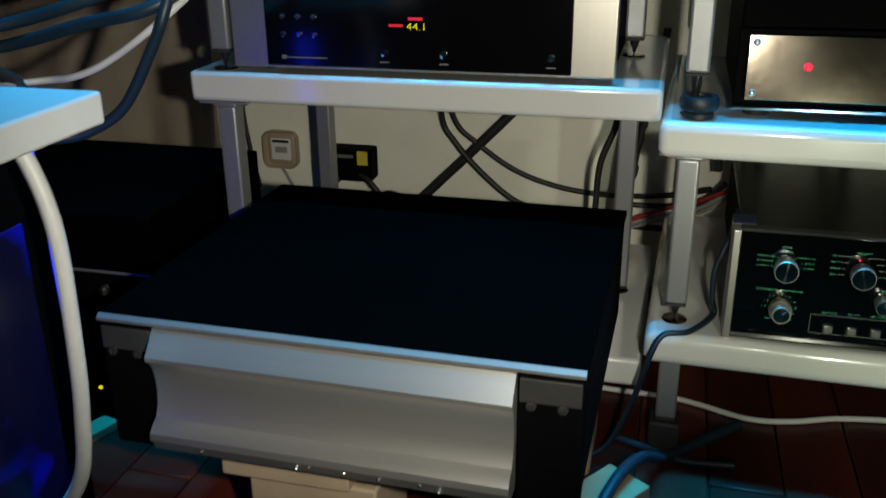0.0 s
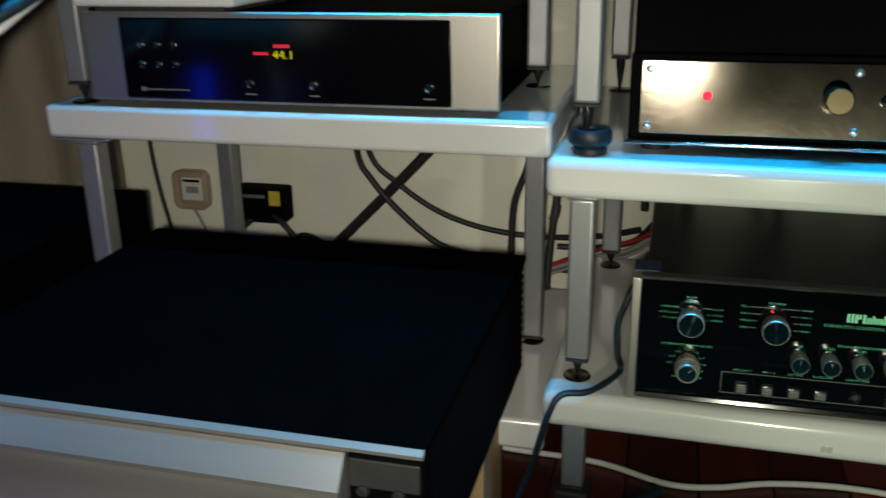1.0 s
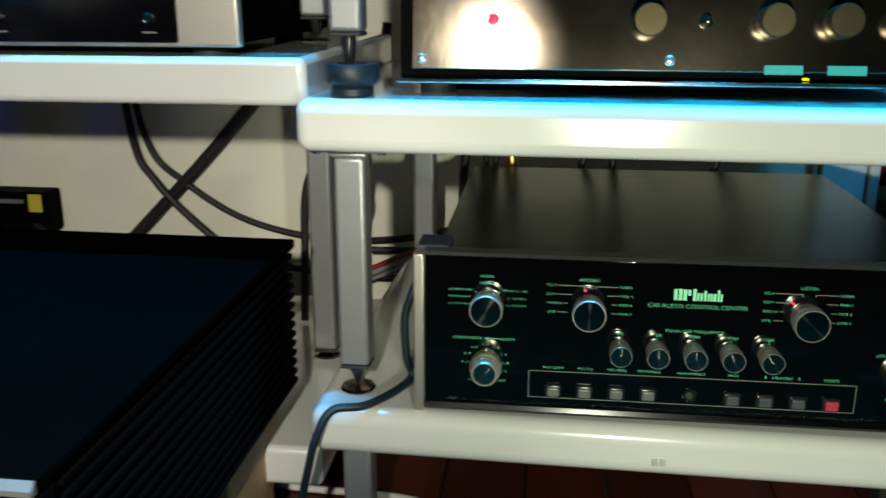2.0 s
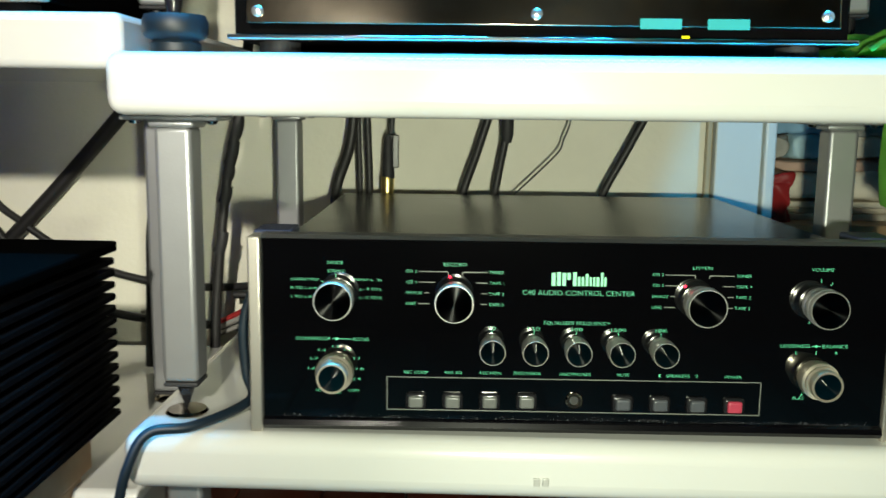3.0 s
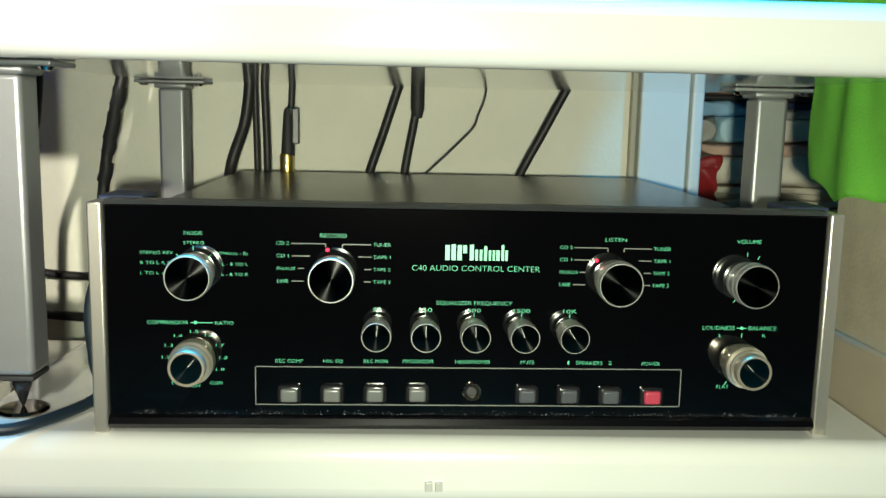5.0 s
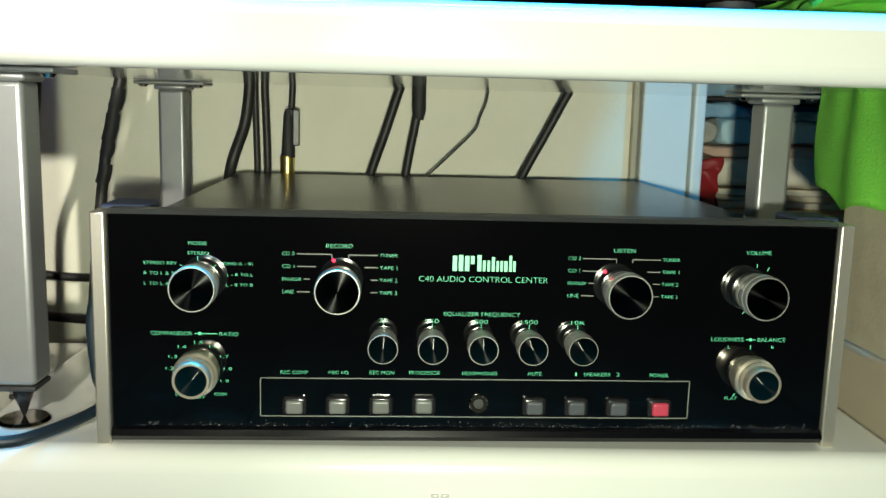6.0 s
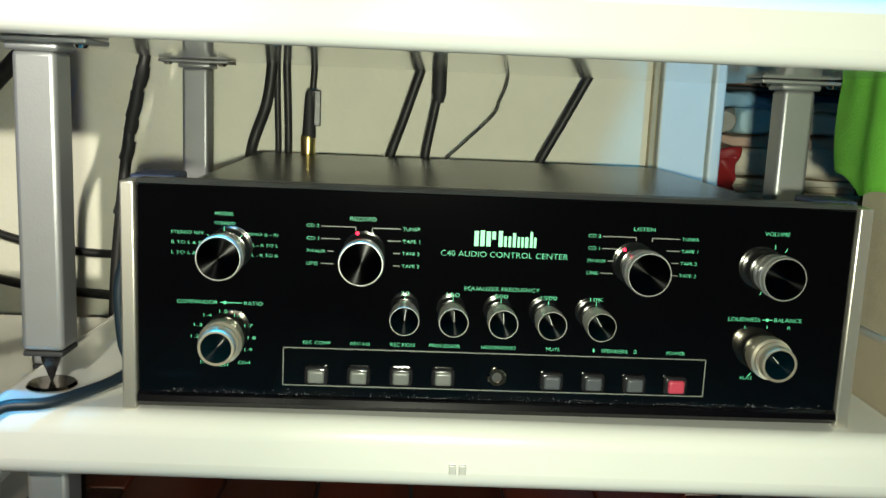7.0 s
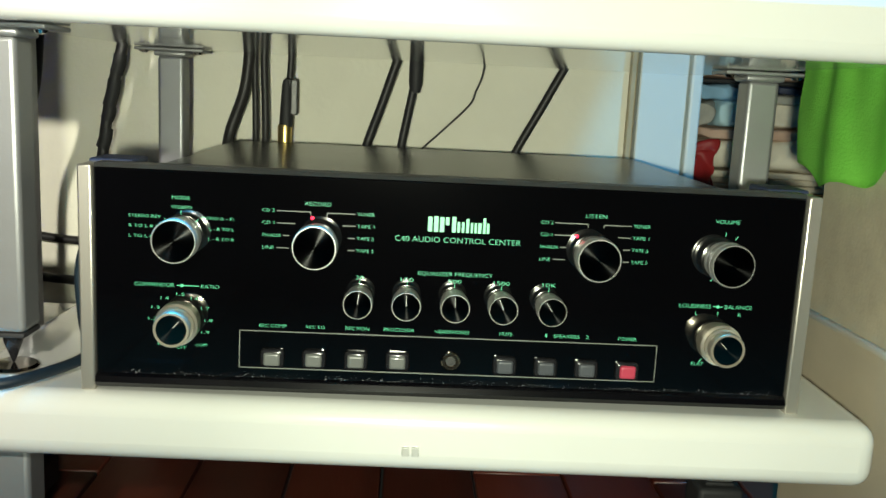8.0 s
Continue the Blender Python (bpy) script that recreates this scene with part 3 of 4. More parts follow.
fascia = part("fascia", smooth(extrude_x([(-3.20, 1.10), (-3.42, 1.10), (-3.60, 0.87), (-3.60, 0.83), (-3.55, 0.79), (-3.50, 0.70), (-3.475, 0.56), (-3.475, 0.42), (-3.50, 0.29),
                                          (-3.55, 0.19), (-3.62, 0.15), (-3.69, 0.08), (-3.70, 0.01), (-3.66, -0.04), (-3.62, -0.13), (-3.20, -0.13)], -7.73, -4.15), 28), FASCIA, amp, "curved brushed aluminium fascia")
for k, (x, z) in enumerate(((-7.22, 0.00), (-7.20, -0.07), (-6.2, -0.07), (-6.06, -0.03), (-5.72, -0.05), (-5.38, -0.06), (-4.98, -0.06), (-4.8, -0.10))):
    part("indicator_stud", lathe([(0.018, -0.05), (0.018, 0.02), (0.008, 0.03)], (x, -3.645, z), seg=12), CHROME, fascia)
for x0, x1 in ((-4.14, -3.55), (-8.32, -7.74)):
    cb = part("corner_block", box(x0, x1, -3.42, -3.2, -0.27, 1.10, 0.03), BLACK, amp)
    part("block_cap", box(x0 + 0.02, x1 - 0.02, -3.435, -3.41, 0.83, 1.07, 0.01), GUN, cb)
    for dx in (0.13, 0.41):
        if x0 + dx < x1:
            part("hex_bolt", lathe([(0.05, 0.0), (0.05, 0.03), (0.03, 0.035), (0.025, 0.01), (0.002, 0.01)], (x0 + dx, -3.43, 0.81), seg=6), RUBBER, cb)
for k in range(14):
    z = -0.23 + k * 0.095
    for x0, x1 in ((-3.70, -3.56), (-8.32, -8.18)):
        part("cooling_fin", box(x0, x1, -3.15, 0.88, z, z + 0.055, 0.012, 1), BLACK, amp)
stand = thing("amplifier_stand", "low stand of pine boards and pale blocks under the amplifier", "stand", (-5.9, -1.2, -1.85))
part("board", box(-8.0, -3.62, -0.75, 0.6, -0.55, -0.29, 0.02), PINE, stand)
part("board", box(-7.25, -5.85, -3.15, -1.9, -0.62, -0.29, 0.02), PALE, stand)
part("block", box(-7.0, -5.6, -3.05, -2.0, -1.85, -0.63, 0.03), PALE, stand)
part("block", box(-7.6, -6.6, -0.6, 0.5, -1.85, -0.56, 0.03), PINE, stand)
part("block", box(-4.4, -3.66, -0.6, 0.5, -1.85, -0.56, 0.03), PINE, stand)
plank = thing("wooden_offcut", "short pine board lying on blocks beside the amplifier", "board", (-3.3, -1.5, -1.85), -35)
part("board", box(-3.7, -3.1, -2.2, -1.1, -1.6, -1.35, 0.02), PINE, plank)
part("block", box(-3.6, -3.2, -2.0, -1.2, -1.85, -1.605, 0.02), PINE, plank)

# ---- the disc transport ----
cd = thing("disc_player", "silver disc player with a black display window, on a white shelf", "disc player", (-6.1, 2, 2.88), 0.3)
part("case", box(-8.45, -3.75, 0.45, 3.6, 2.97, 3.92, 0.02), BLACKTOP, cd)
fr = part("front_panel", box(-8.5, -3.70, 0.36, 0.46, 2.95, 3.94, 0.025, 3), ALU_V, cd, "satin silver front panel")
win = part("display_window", box(-8.02, -4.21, 0.335, 0.362, 2.985, 3.88, 0.02), SMOKE, cd, "black glass window")
for fx in (-8.1, -4.1):
    for fy in (0.8, 3.2):
        part("foot", lathe([(0.16, 0.0), (0.16, 0.09)], (fx, fy, 2.88), "Z", 18), RUBBER, cd)
for x in (-7.775, -7.572, -7.37):
    for z in (3.585, 3.375):
        part("push_button", lathe([(0.035, 0.0), (0.035, 0.02), (0.02, 0.032)], (x, 0.335, z), seg=16), CHROME, win)
for x in (-6.475, -5.735, -4.447):
    part("push_button", lathe([(0.045, 0.0), (0.045, 0.025), (0.025, 0.04)], (x, 0.335, 3.183), seg=18), CHROME, win)
    part("button_caption", box(x - 0.06, x + 0.06, 0.331, 0.334, 3.06, 3.075, 0), LINE, win)
part("maker_mark", box(-7.8, -7.22, 0.331, 0.334, 3.085, 3.10, 0), LINE, win)
part("maker_mark", box(-7.82, -7.76, 0.331, 0.334, 3.07, 3.12, 0), LINE, win)
part("lit_digits", lettering("44.1", -6.19, -5.97, 3.46, 3.545, 0.331), LED_YELLOW, win)
part("lit_bar", box(-6.17, -5.99, 0.331, 0.334, 3.575, 3.61, 0.0), LED_RED_DIM, win)
part("lit_bar", box(-6.41, -6.24, 0.331, 0.334, 3.495, 3.525, 0.0), LED_RED_DIM, win)
wb = thing("white_box", "small white plastic device on top of the disc player", "device", (-7.5, 1.3, 3.92))
part("case", box(-8.6, -6.6, 0.35, 2.4, 3.99, 4.7, 0.05, 3), STICKER, wb)
part("foot", box(-8.4, -6.8, 0.5, 2.2, 3.92, 3.992, 0.01), RUBBER, wb)

# ---- the valve-style unit on the middle shelf ----
tu = thing("tuner_unit", "black hi-fi unit with a worn nickel front strip", "tuner", (-0.25, 2, 2.59))
part("case", box(-2.36, 1.86, 0.46, 3.4, 2.70, 4.6, 0.03), BLACK, tu)
part("front_frame", box(-2.38, 1.88, 0.40, 0.465, 2.72, 3.58, 0.02), BLACK, tu)
part("sill", box(-2.40, 1.90, 0.26, 0.36, 2.70, 2.735, 0.01), CHROME, tu, "bright lower edge strip")
fp = part("faceplate", box(-2.27, 1.77, 0.27, 0.302, 2.81, 3.52, 0.008), NICKEL, tu, "worn nickel faceplate")
for x in (-2.19, -0.287, 1.68):
    for z in (3.44, 2.89):
        part("screw", lathe([(0.04, 0.0), (0.04, 0.012), (0.025, 0.025), (0.005, 0.028)], (x, 0.27, z), seg=16), KNOB, fp)
for x in (-0.462, 0.45, 0.93, 1.4):
    part("knob", lathe([(0.12, 0.0), (0.125, 0.01), (0.125, 0.18), (0.115, 0.2), (0.002, 0.2)], (x, 0.27, 3.18), seg=32), AGED, fp, "turned dull brass knob")
part("toggle", lathe([(0.05, 0.0), (0.05, 0.03), (0.025, 0.04), (0.03, 0.12), (0.015, 0.13)], (-0.036, 0.27, 3.18), seg=16), CHROME, fp)
part("red_lens", lathe([(0.045, 0.0), (0.045, 0.02), (0.035, 0.04), (0.01, 0.05)], (-1.637, 0.27, 3.19), seg=24), LED_RED, fp, "lit red lens")
for x in (0.414, 0.872):
    part("lit_window", box(x, x + 0.28, 0.255, 0.272, 2.795, 2.865, 0.004), LED_TEAL, fp, "lit teal window")
part("indicator_light", box(0.73, 0.78, 0.385, 0.402, 2.742, 2.762, 0.004), LED_YELLOW, tu, "small yellow-green light")
for fx in (-2.1, 1.6):
    for fy in (0.6, 3.1):
        part("foot", lathe([(0.15, 0.0), (0.15, 0.115)], (fx, fy, 2.59), "Z", 18), RUBBER, tu)
lean = P(0, 0.27, 2.81) - BASE[tu.name]
fp.matrix_local = Matrix.Translation(lean) @ Matrix.Rotation(radians(-7.0), 4, "X") @ Matrix.Translation(-lean)
pk = thing("rubber_puck", "dark blue rubber puck under the rack spike", "puck", (-2.74, 0.2, 2.59))
part("ring", lathe([(0.15, 0.0), (0.17, 0.02), (0.17, 0.07), (0.15, 0.09), (0.20, 0.11), (0.22, 0.14), (0.22, 0.22), (0.20, 0.26), (0.13, 0.26), (0.12, 0.23)], (-2.74, 0.22, 2.59), "Z", 28), BLUE_TINTED, pk)

# ---- black boxes, desk and computer on the desk side ----
b2 = thing("power_amplifier", "second black power amplifier standing beside the rack", "amplifier", (-11.5, 0.9, -1.85))
part("body", box(-14.0, -9.42, -0.66, 2.45, -1.6, 0.34, 0.02), BLACK, b2)
part("lid", box(-14.0, -9.35, -0.72, 2.5, 0.385, 1.21, 0.03), BLACKTOP, b2)
part("seam", box(-13.95, -9.38, -0.70, 2.45, 0.345, 0.38, 0.005), STEEL, b2, "thin bare metal seam")
tm = part("terminal", lathe([(0.07, 0.0), (0.07, 0.1), (0.04, 0.13)], (-10.15, -0.66, 0.11), seg=16), BRASS, b2, "gold terminal")
part("terminal_nut", lathe([(0.09, 0.0), (0.09, 0.04)], (-10.15, -0.66, 0.11), seg=6), NICKEL, tm)
part("inlet", box(-11.15, -10.85, -0.74, -0.66, -0.45, -0.25, 0.02), CABLE_GREY, b2)
part("inlet_lead", tube([(-11.2, -0.75, 0.25), (-11.15, -0.8, 0.05), (-11.05, -0.78, -0.1)], 0.04), CABLE_BLUE, b2)
for x in (-13.5, -9.9):
    for y in (-0.3, 2.1):
        part("foot", lathe([(0.2, 0.0), (0.22, 0.02), (0.2, 0.245)], (x, y, -1.85), "Z", 18), RUBBER, b2)
part("indicator_light", lathe([(0.03, 0), (0.03, 0.02), (0.01, 0.03)], (-10.5, -0.66, -1.45), seg=10), LED_YELLOW, b2)
bw = thing("white_strip", "pale wooden strip lying on the floor", "board", (-10.4, -1.4, -1.85), -20)
part("strip", box(-10.5, -10.2, -2.0, -0.9, -1.85, -1.72, 0.02), PINE, bw)

# no screen is built; the desk's blue comes from the overhead lamp
desk = thing("desk", "white desk top lit blue by the overhead lamp", "desk", (-10.5, -8, -1.85))
part("desktop", box(-14.0, -7.60, -14.0, -3.72, 3.22, 3.50, 0.03), STICKER, desk)
for x, y in ((-13.6, -4.1), (-13.6, -13.6)):
    part("leg", box(x - 0.2, x + 0.2, y - 0.2, y + 0.2, -1.85, 3.22, 0.03), STEEL, desk)
part("leg", box(-9.6, -9.2, -13.8, -13.4, -1.85, 3.22, 0.03), STEEL, desk)
pc = thing("computer_tower", "black computer tower with deep blue lights under the desk", "computer", (-10.2, -5.4, -1.85))
part("case", box(-11.75, -8.75, -7.2, -3.25, -1.60, 2.9, 0.05), BLACK, pc)
part("side_window", box(-8.752, -8.735, -6.9, -3.6, -1.0, 2.2, 0.01), LED_DIM, pc, "dark side window lit blue from inside")
part("light_strip", box(-9.12, -8.80, -3.24, -3.19, -0.5, 2.8, 0.01), LED_BLUE, pc, "tall blue lit strip")
for x in (-11.5, -9.3):
    for y in (-6.8, -3.7):
        part("foot", box(x - 0.2, x + 0.2, y - 0.2, y + 0.2, -1.85, -1.602, 0.03), RUBBER, pc)

# ---- wall fittings ----
so = thing("wall_socket", "beige wall socket plate with a white insert", "socket", (-10.33, 5.5, 0.0))
part("plate", box(-10.68, -9.98, 5.47, 5.55, 0.0, 0.73, 0.16, 5), IVORY, so)
part("insert", box(-10.53, -10.13, 5.455, 5.472, 0.16, 0.58, 0.015), STICKER, so, "white insert with grey print")
part("printed_bar", box(-10.50, -10.16, 5.450, 5.454, 0.50, 0.55, 0), BEZEL, so)
part("printed_bar", box(-10.45, -10.2, 5.450, 5.454, 0.30, 0.42, 0), CABLE_GREY, so)
ad = thing("power_adapter", "black mains adapter with a yellow label, plugged into the wall", "adapter", (-8.85, 5.3, -0.06))
part("case", box(-9.32, -8.36, 5.05, 5.50, -0.06, 0.56, 0.05, 3), BLACK, ad)
part("yellow_label", box(-8.62, -8.42, 5.040, 5.049, 0.28, 0.54, 0.0), YELLOW, ad)
part("printed_bar", box(-9.2, -8.7, 5.043, 5.049, 0.40, 0.46, 0), LINE, ad)
part("wall_pin", box(-9.0, -8.7, 5.49, 5.56, 0.15, 0.35, 0.01), RUBBER, ad)

# ---- cables ----


def cable(name, points, r, material, label, group=""):
    return solo(name, tube(points, r), material, label, "cable", group=group)


CB = "black hi-fi cable hanging behind the rack"
cable("cable", [(-7.05, 5.0, 2.6), (-7.07, 5.35, 1.21), (-6.83, 5.35, 0.75), (-6.38, 5.35, 0.24), (-5.74, 5.35, -0.28), (-5.2, 5.35, -0.45), (-4.6, 5.3, -0.52), (-3.6, 5.2, -0.56), (-2.6, 5.0, -0.5)], 0.055, CABLE, CB, "black cables")
cable("cable", [(-7.0, 5.05, 2.6), (-6.86, 5.38, 1.21), (-6.38, 5.4, 0.70), (-5.66, 5.4, 0.24), (-4.84, 5.4, -0.01), (-3.92, 5.4, -0.09), (-2.98, 5.2, 0.05), (-2.3, 4.9, 0.3)], 0.05, CABLE, CB, "black cables")
cable("cable", [(-4.3, 5.3, 2.95), (-4.92, 5.38, 2.27), (-6.0, 5.42, 1.1), (-7.46, 5.42, -0.37), (-8.2, 5.4, -1.1)], 0.095, CABLE, "thick black power cable crossing behind the amplifier", "black cables")
cable("cable", [(-8.6, 5.1, 0.1), (-8.35, 5.0, -0.05), (-8.1, 5.0, -0.4), (-8.0, 4.9, -0.9)], 0.05, CABLE, "black lead of the mains adapter", "black cables")
cable("cable", [(-9.0, 5.1, 0.0), (-9.3, 5.0, -0.3), (-9.6, 4.9, -0.9)], 0.06, CABLE, "black lead of the mains adapter", "black cables")
cable("cable", [(-8.3, 5.0, -0.5), (-8.05, 4.9, -0.2), (-7.8, 4.9, -0.2), (-7.4, 4.8, -0.35), (-7.0, 4.8, -0.6)], 0.05, CABLE, "looped black lead behind the amplifier", "black cables")
cable("cable", [(-10.3, 5.42, 0.0), (-10.2, 5.4, -0.15), (-10.0, 5.3, -0.5), (-9.95, 5.2, -1.2)], 0.025, CABLE_GREY, "thin beige lead under the socket")
cable("cable", [(-11.0, 5.4, 2.2), (-11.03, 5.4, 1.2), (-10.95, 5.4, 0.4), (-10.8, 5.4, -0.4)], 0.04, CABLE, "thin black lead along the wall", "black cables")
cable("cable", [(-3.6, 5.0, -0.1), (-3.0, 5.0, -0.08), (-2.4, 4.9, 0.1), (-2.1, 4.6, 0.5)], 0.05, CABLE, CB, "black cables")
cable("cable", [(-3.8, 4.9, -0.5), (-3.1, 4.8, -0.2), (-2.5, 4.7, 0.0), (-2.0, 4.5, 0.4)], 0.04, CABLE_GREY, "grey and red signal leads", "signal leads")
cable("cable", [(-3.8, 4.95, -0.6), (-3.1, 4.85, -0.3), (-2.5, 4.75, -0.1), (-2.0, 4.55, 0.3)], 0.03, CABLE_GREY, "grey and red signal leads", "signal leads")
# behind the preamplifier
tape = thing("taped_cable", "black cable with lumpy tape wraps hanging behind the rack", "cable", (-3.5, 4.4, -1.0), group="black cables")
TAPED = [(-3.2, 4.4, 3.0), (-3.31, 4.4, 2.24), (-3.41, 4.4, 1.8), (-3.49, 4.4, 1.40), (-3.59, 4.4, 0.6), (-3.66, 4.4, -0.15), (-3.7, 4.4, -1.0)]
part("lead", tube(TAPED, 0.060), CABLE, tape)
for x, z, h in ((-3.36, 2.0, 0.10), (-3.43, 1.70, 0.14), (-3.47, 1.48, 0.06), (-3.515, 1.22, 0.10), (-3.58, 0.66, 0.12)):
    part("tape_wrap", tube([(x + 0.23 * h, 4.4, z + h), (x + 0.012, 4.39, z), (x - 0.23 * h, 4.4, z - h)], 0.070, 9, 5), RUBBER, tape)
cable("cable", [(-1.98, 4.6, 3.0), (-2.02, 4.6, 2.35), (-2.08, 4.6, 1.8), (-2.24, 4.6, 1.3), (-2.24, 4.3, 0.8)], 0.062, CABLE, CB, "black cables")
cable("cable", [(-1.98, 4.75, 3.0), (-2.0, 4.75, 2.2), (-1.98, 4.75, 1.3), (-1.95, 4.5, 0.8)], 0.036, CABLE, CB, "black cables")
cable("cable", [(-1.88, 4.6, 3.0), (-1.88, 4.6, 2.3), (-1.85, 4.6, 1.3), (-1.85, 4.3, 0.8)], 0.042, CABLE, CB, "black cables")
xl = thing("signal_cable", "black signal cable with a gold plug behind the preamplifier", "cable", (-1.6, 4.5, 0.8))
part("lead", tube([(-1.58, 4.6, 3.0), (-1.58, 4.6, 2.3), (-1.6, 4.6, 1.85)], 0.036), CABLE, xl)
part("strain_relief", lathe([(0.075, 0.0), (0.07, 0.12), (0.05, 0.45), (0.038, 0.5)], (-1.63, 4.6, 1.42), "Z", 20), RUBBER, xl)
part("plug", lathe([(0.075, -0.3), (0.08, 0.0), (0.075, 0.02)], (-1.64, 4.6, 1.42), "Z", 20), BRASS, xl, "gold plug barrel")
part("loose_tag", box(-1.575, -1.50, 4.5, 4.53, 1.55, 1.93, 0.012), GUN, xl, "grey metal tag")
part("clip_ring", lathe([(0.05, 0.0), (0.062, 0.012), (0.05, 0.024), (0.04, 0.012), (0.05, 0.0)], (-1.60, 4.6, 1.92), "Z", 18), CHROME, xl)
cable("cable", [(-0.2, 4.6, 2.9), (-0.44, 4.6, 2.2), (-0.6, 4.6, 1.7), (-0.75, 4.6, 1.25), (-0.85, 4.35, 0.8)], 0.05, CABLE, CB, "black cables")
cable("cable", [(-0.2, 4.6, 2.9), (-0.22, 4.6, 2.3), (-0.26, 4.6, 1.9), (-0.37, 4.6, 1.25), (-0.4, 4.35, 0.8)], 0.048, CABLE, CB, "black cables")
cable("cable", [(-3.8, 4.9, -0.45), (-3.1, 4.8, -0.1), (-2.5, 4.65, 0.15), (-2.05, 4.4, 0.45)], 0.035, RED_CARD, "dark red signal lead", "signal leads")
bm = lathe([(0.05, 0.0), (0.075, 0.1), (0.075, 0.5), (0.06, 0.55)], (-0.24, 4.6, 1.85), "Z", 20)
solo("cable_sleeve", bm, RUBBER, "black sleeve on a hanging cable", "cable")
cable("cable", [(0.5, 4.6, 2.9), (0.5, 4.6, 2.18), (0.42, 4.6, 1.9), (0.36, 4.6, 1.75), (0.1, 4.6, 1.48), (-0.14, 4.6, 1.25)], 0.011, CABLE, "thin wire behind the preamplifier")
cable("cable", [(1.7, 4.6, 2.8), (1.38, 4.6, 2.2), (1.15, 4.6, 1.75), (0.88, 4.6, 1.22), (0.7, 4.35, 0.8)], 0.048, CABLE, CB, "black cables")
# over the shelf edge and on the floor
cable("cable", [(-2.1, 1.2, 1.2), (-2.2, 0.6, 1.12), (-2.3, 0.42, 0.9), (-2.37, 0.4, 0.65), (-2.36, 0.42, 0.3), (-2.33, 0.39, 0.09), (-2.61, -0.06, 0.05), (-2.9, -0.17, 0.03),
                (-3.03, -0.24, -0.2), (-3.12, -0.25, -0.55), (-3.24, -0.22, -1.0), (-3.5, -0.25, -1.6), (-3.9, -0.3, -1.78), (-4.6, -0.4, -1.79)], 0.036, BLUE_TINTED, "black cable drooping over the shelf edge, blue lamplight put into its colour")
cable("cable", [(-3.76, 3.4, 2.4), (-3.84, 3.4, 1.68), (-4.04, 3.4, 1.07), (-4.08, 3.4, 0.37), (-4.12, 3.4, -0.56)], 0.05, CABLE, CB, "black cables")
cable("cable", [(-1.8, 1.0, -1.78), (-2.1, 0.6, -1.74), (-2.74, -0.1, -1.72), (-3.05, -0.9, -1.25), (-3.3, -1.5, -1.2), (-3.6, -2.3, -1.5)], 0.07, CABLE_BLUE, "teal cable across the floor and board")
cable("cable", [(-4.6, 1.7, -1.8), (-3.73, 1.57, -1.8), (-2.6, 1.5, -1.8), (-1.7, 1.2, -1.8), (-1.1, 1.26, -1.8), (-0.4, 1.5, -1.8), (0.6, 1.6, -1.8), (2.0, 1.4, -1.8)], 0.04, CABLE_WHITE, "thin white lead lying on the floor")
cable("cable", [(-3.4, 0.3, -1.79), (-2.9, 0.1, -1.79), (-2.5, -0.05, -1.79), (-1.9, 0.0, -1.79)], 0.05, CABLE_BLUE, "teal cable across the floor and board")
# at the desk
cable("cable", [(-8.35, -4.05, 3.2), (-8.2, -4.0, 2.9), (-8.06, -4.0, 2.3), (-8.07, -4.0, 1.3), (-8.13, -4.0, 0.5), (-8.3, -4.0, -0.3), (-8.8, -4.1, -1.0), (-9.4, -4.2, -1.75)], 0.075, CABLE_WHITE, "thick white cable hanging from the desk")
TL = "dark teal cable running from the desk to the rack"
cable("cable", [(-11.4, -2.4, 3.5), (-10.34, -1.5, 3.66), (-9.4, -1.2, 3.92), (-8.4, -0.6, 4.3), (-7.6, 1.4, 4.75)], 0.075, CABLE_BLUE, TL, "desk cables")
cable("cable", [(-11.4, -2.4, 3.3), (-10.4, -1.5, 3.42), (-9.27, -1.5, 3.70), (-8.28, -1.4, 3.97), (-7.6, 0.2, 4.8)], 0.075, CABLE_BLUE, TL, "desk cables")
cable("cable", [(-10.6, -2.6, 3.05), (-10.05, -1.5, 3.04), (-9.5, -1.5, 3.12), (-8.98, -1.5, 3.34), (-8.25, -1.4, 3.85), (-7.8, -0.2, 4.6)], 0.042, CABLE_WHITE, "white cable running from the desk to the rack", "desk cables")
cable("cable", [(-8.2, -1.3, 4.3), (-8.30, -1.5, 3.81), (-8.46, -1.5, 3.5), (-8.9, -1.5, 2.83), (-9.3, -1.6, 2.55), (-9.65, -1.8, 2.48), (-10.3, -2.4, 2.6)], 0.065, CABLE_BLUE, TL, "desk cables")
cable("cable", [(-10.5, -2.4, 3.5), (-10.3, -1.9, 3.25), (-10.15, -1.6, 3.02), (-10.0, -1.8, 2.7)], 0.08, CABLE, "black plug lead on the desk edge", "desk cables")

# ---- curtain ----
bm = bmesh.new()
cols, rows = 90, 10
grid = []
for i in range(cols + 1):
    x = -20 + i * (8.75 / cols)
    y = 4.9 + 0.13 * math.sin(x * 2.3) + 0.035 * math.sin(x * 6.3 + 1)
    grid.append([bm.verts.new(P(x, y + 0.05 * math.sin(j * 0.8 + x), -1.75 + j * 1.6)) for j in range(rows + 1)])
for a, b in zip(grid, grid[1:]):
    for j in range(rows):
        bm.faces.new((a[j], b[j], b[j + 1], a[j + 1]))
bmesh.ops.solidify(bm, geom=bm.faces[:], thickness=0.003)
smooth(bm, 80)
solo("curtain", bm, CURTAIN, "brown curtain hanging in soft folds beside the wall", "curtain")

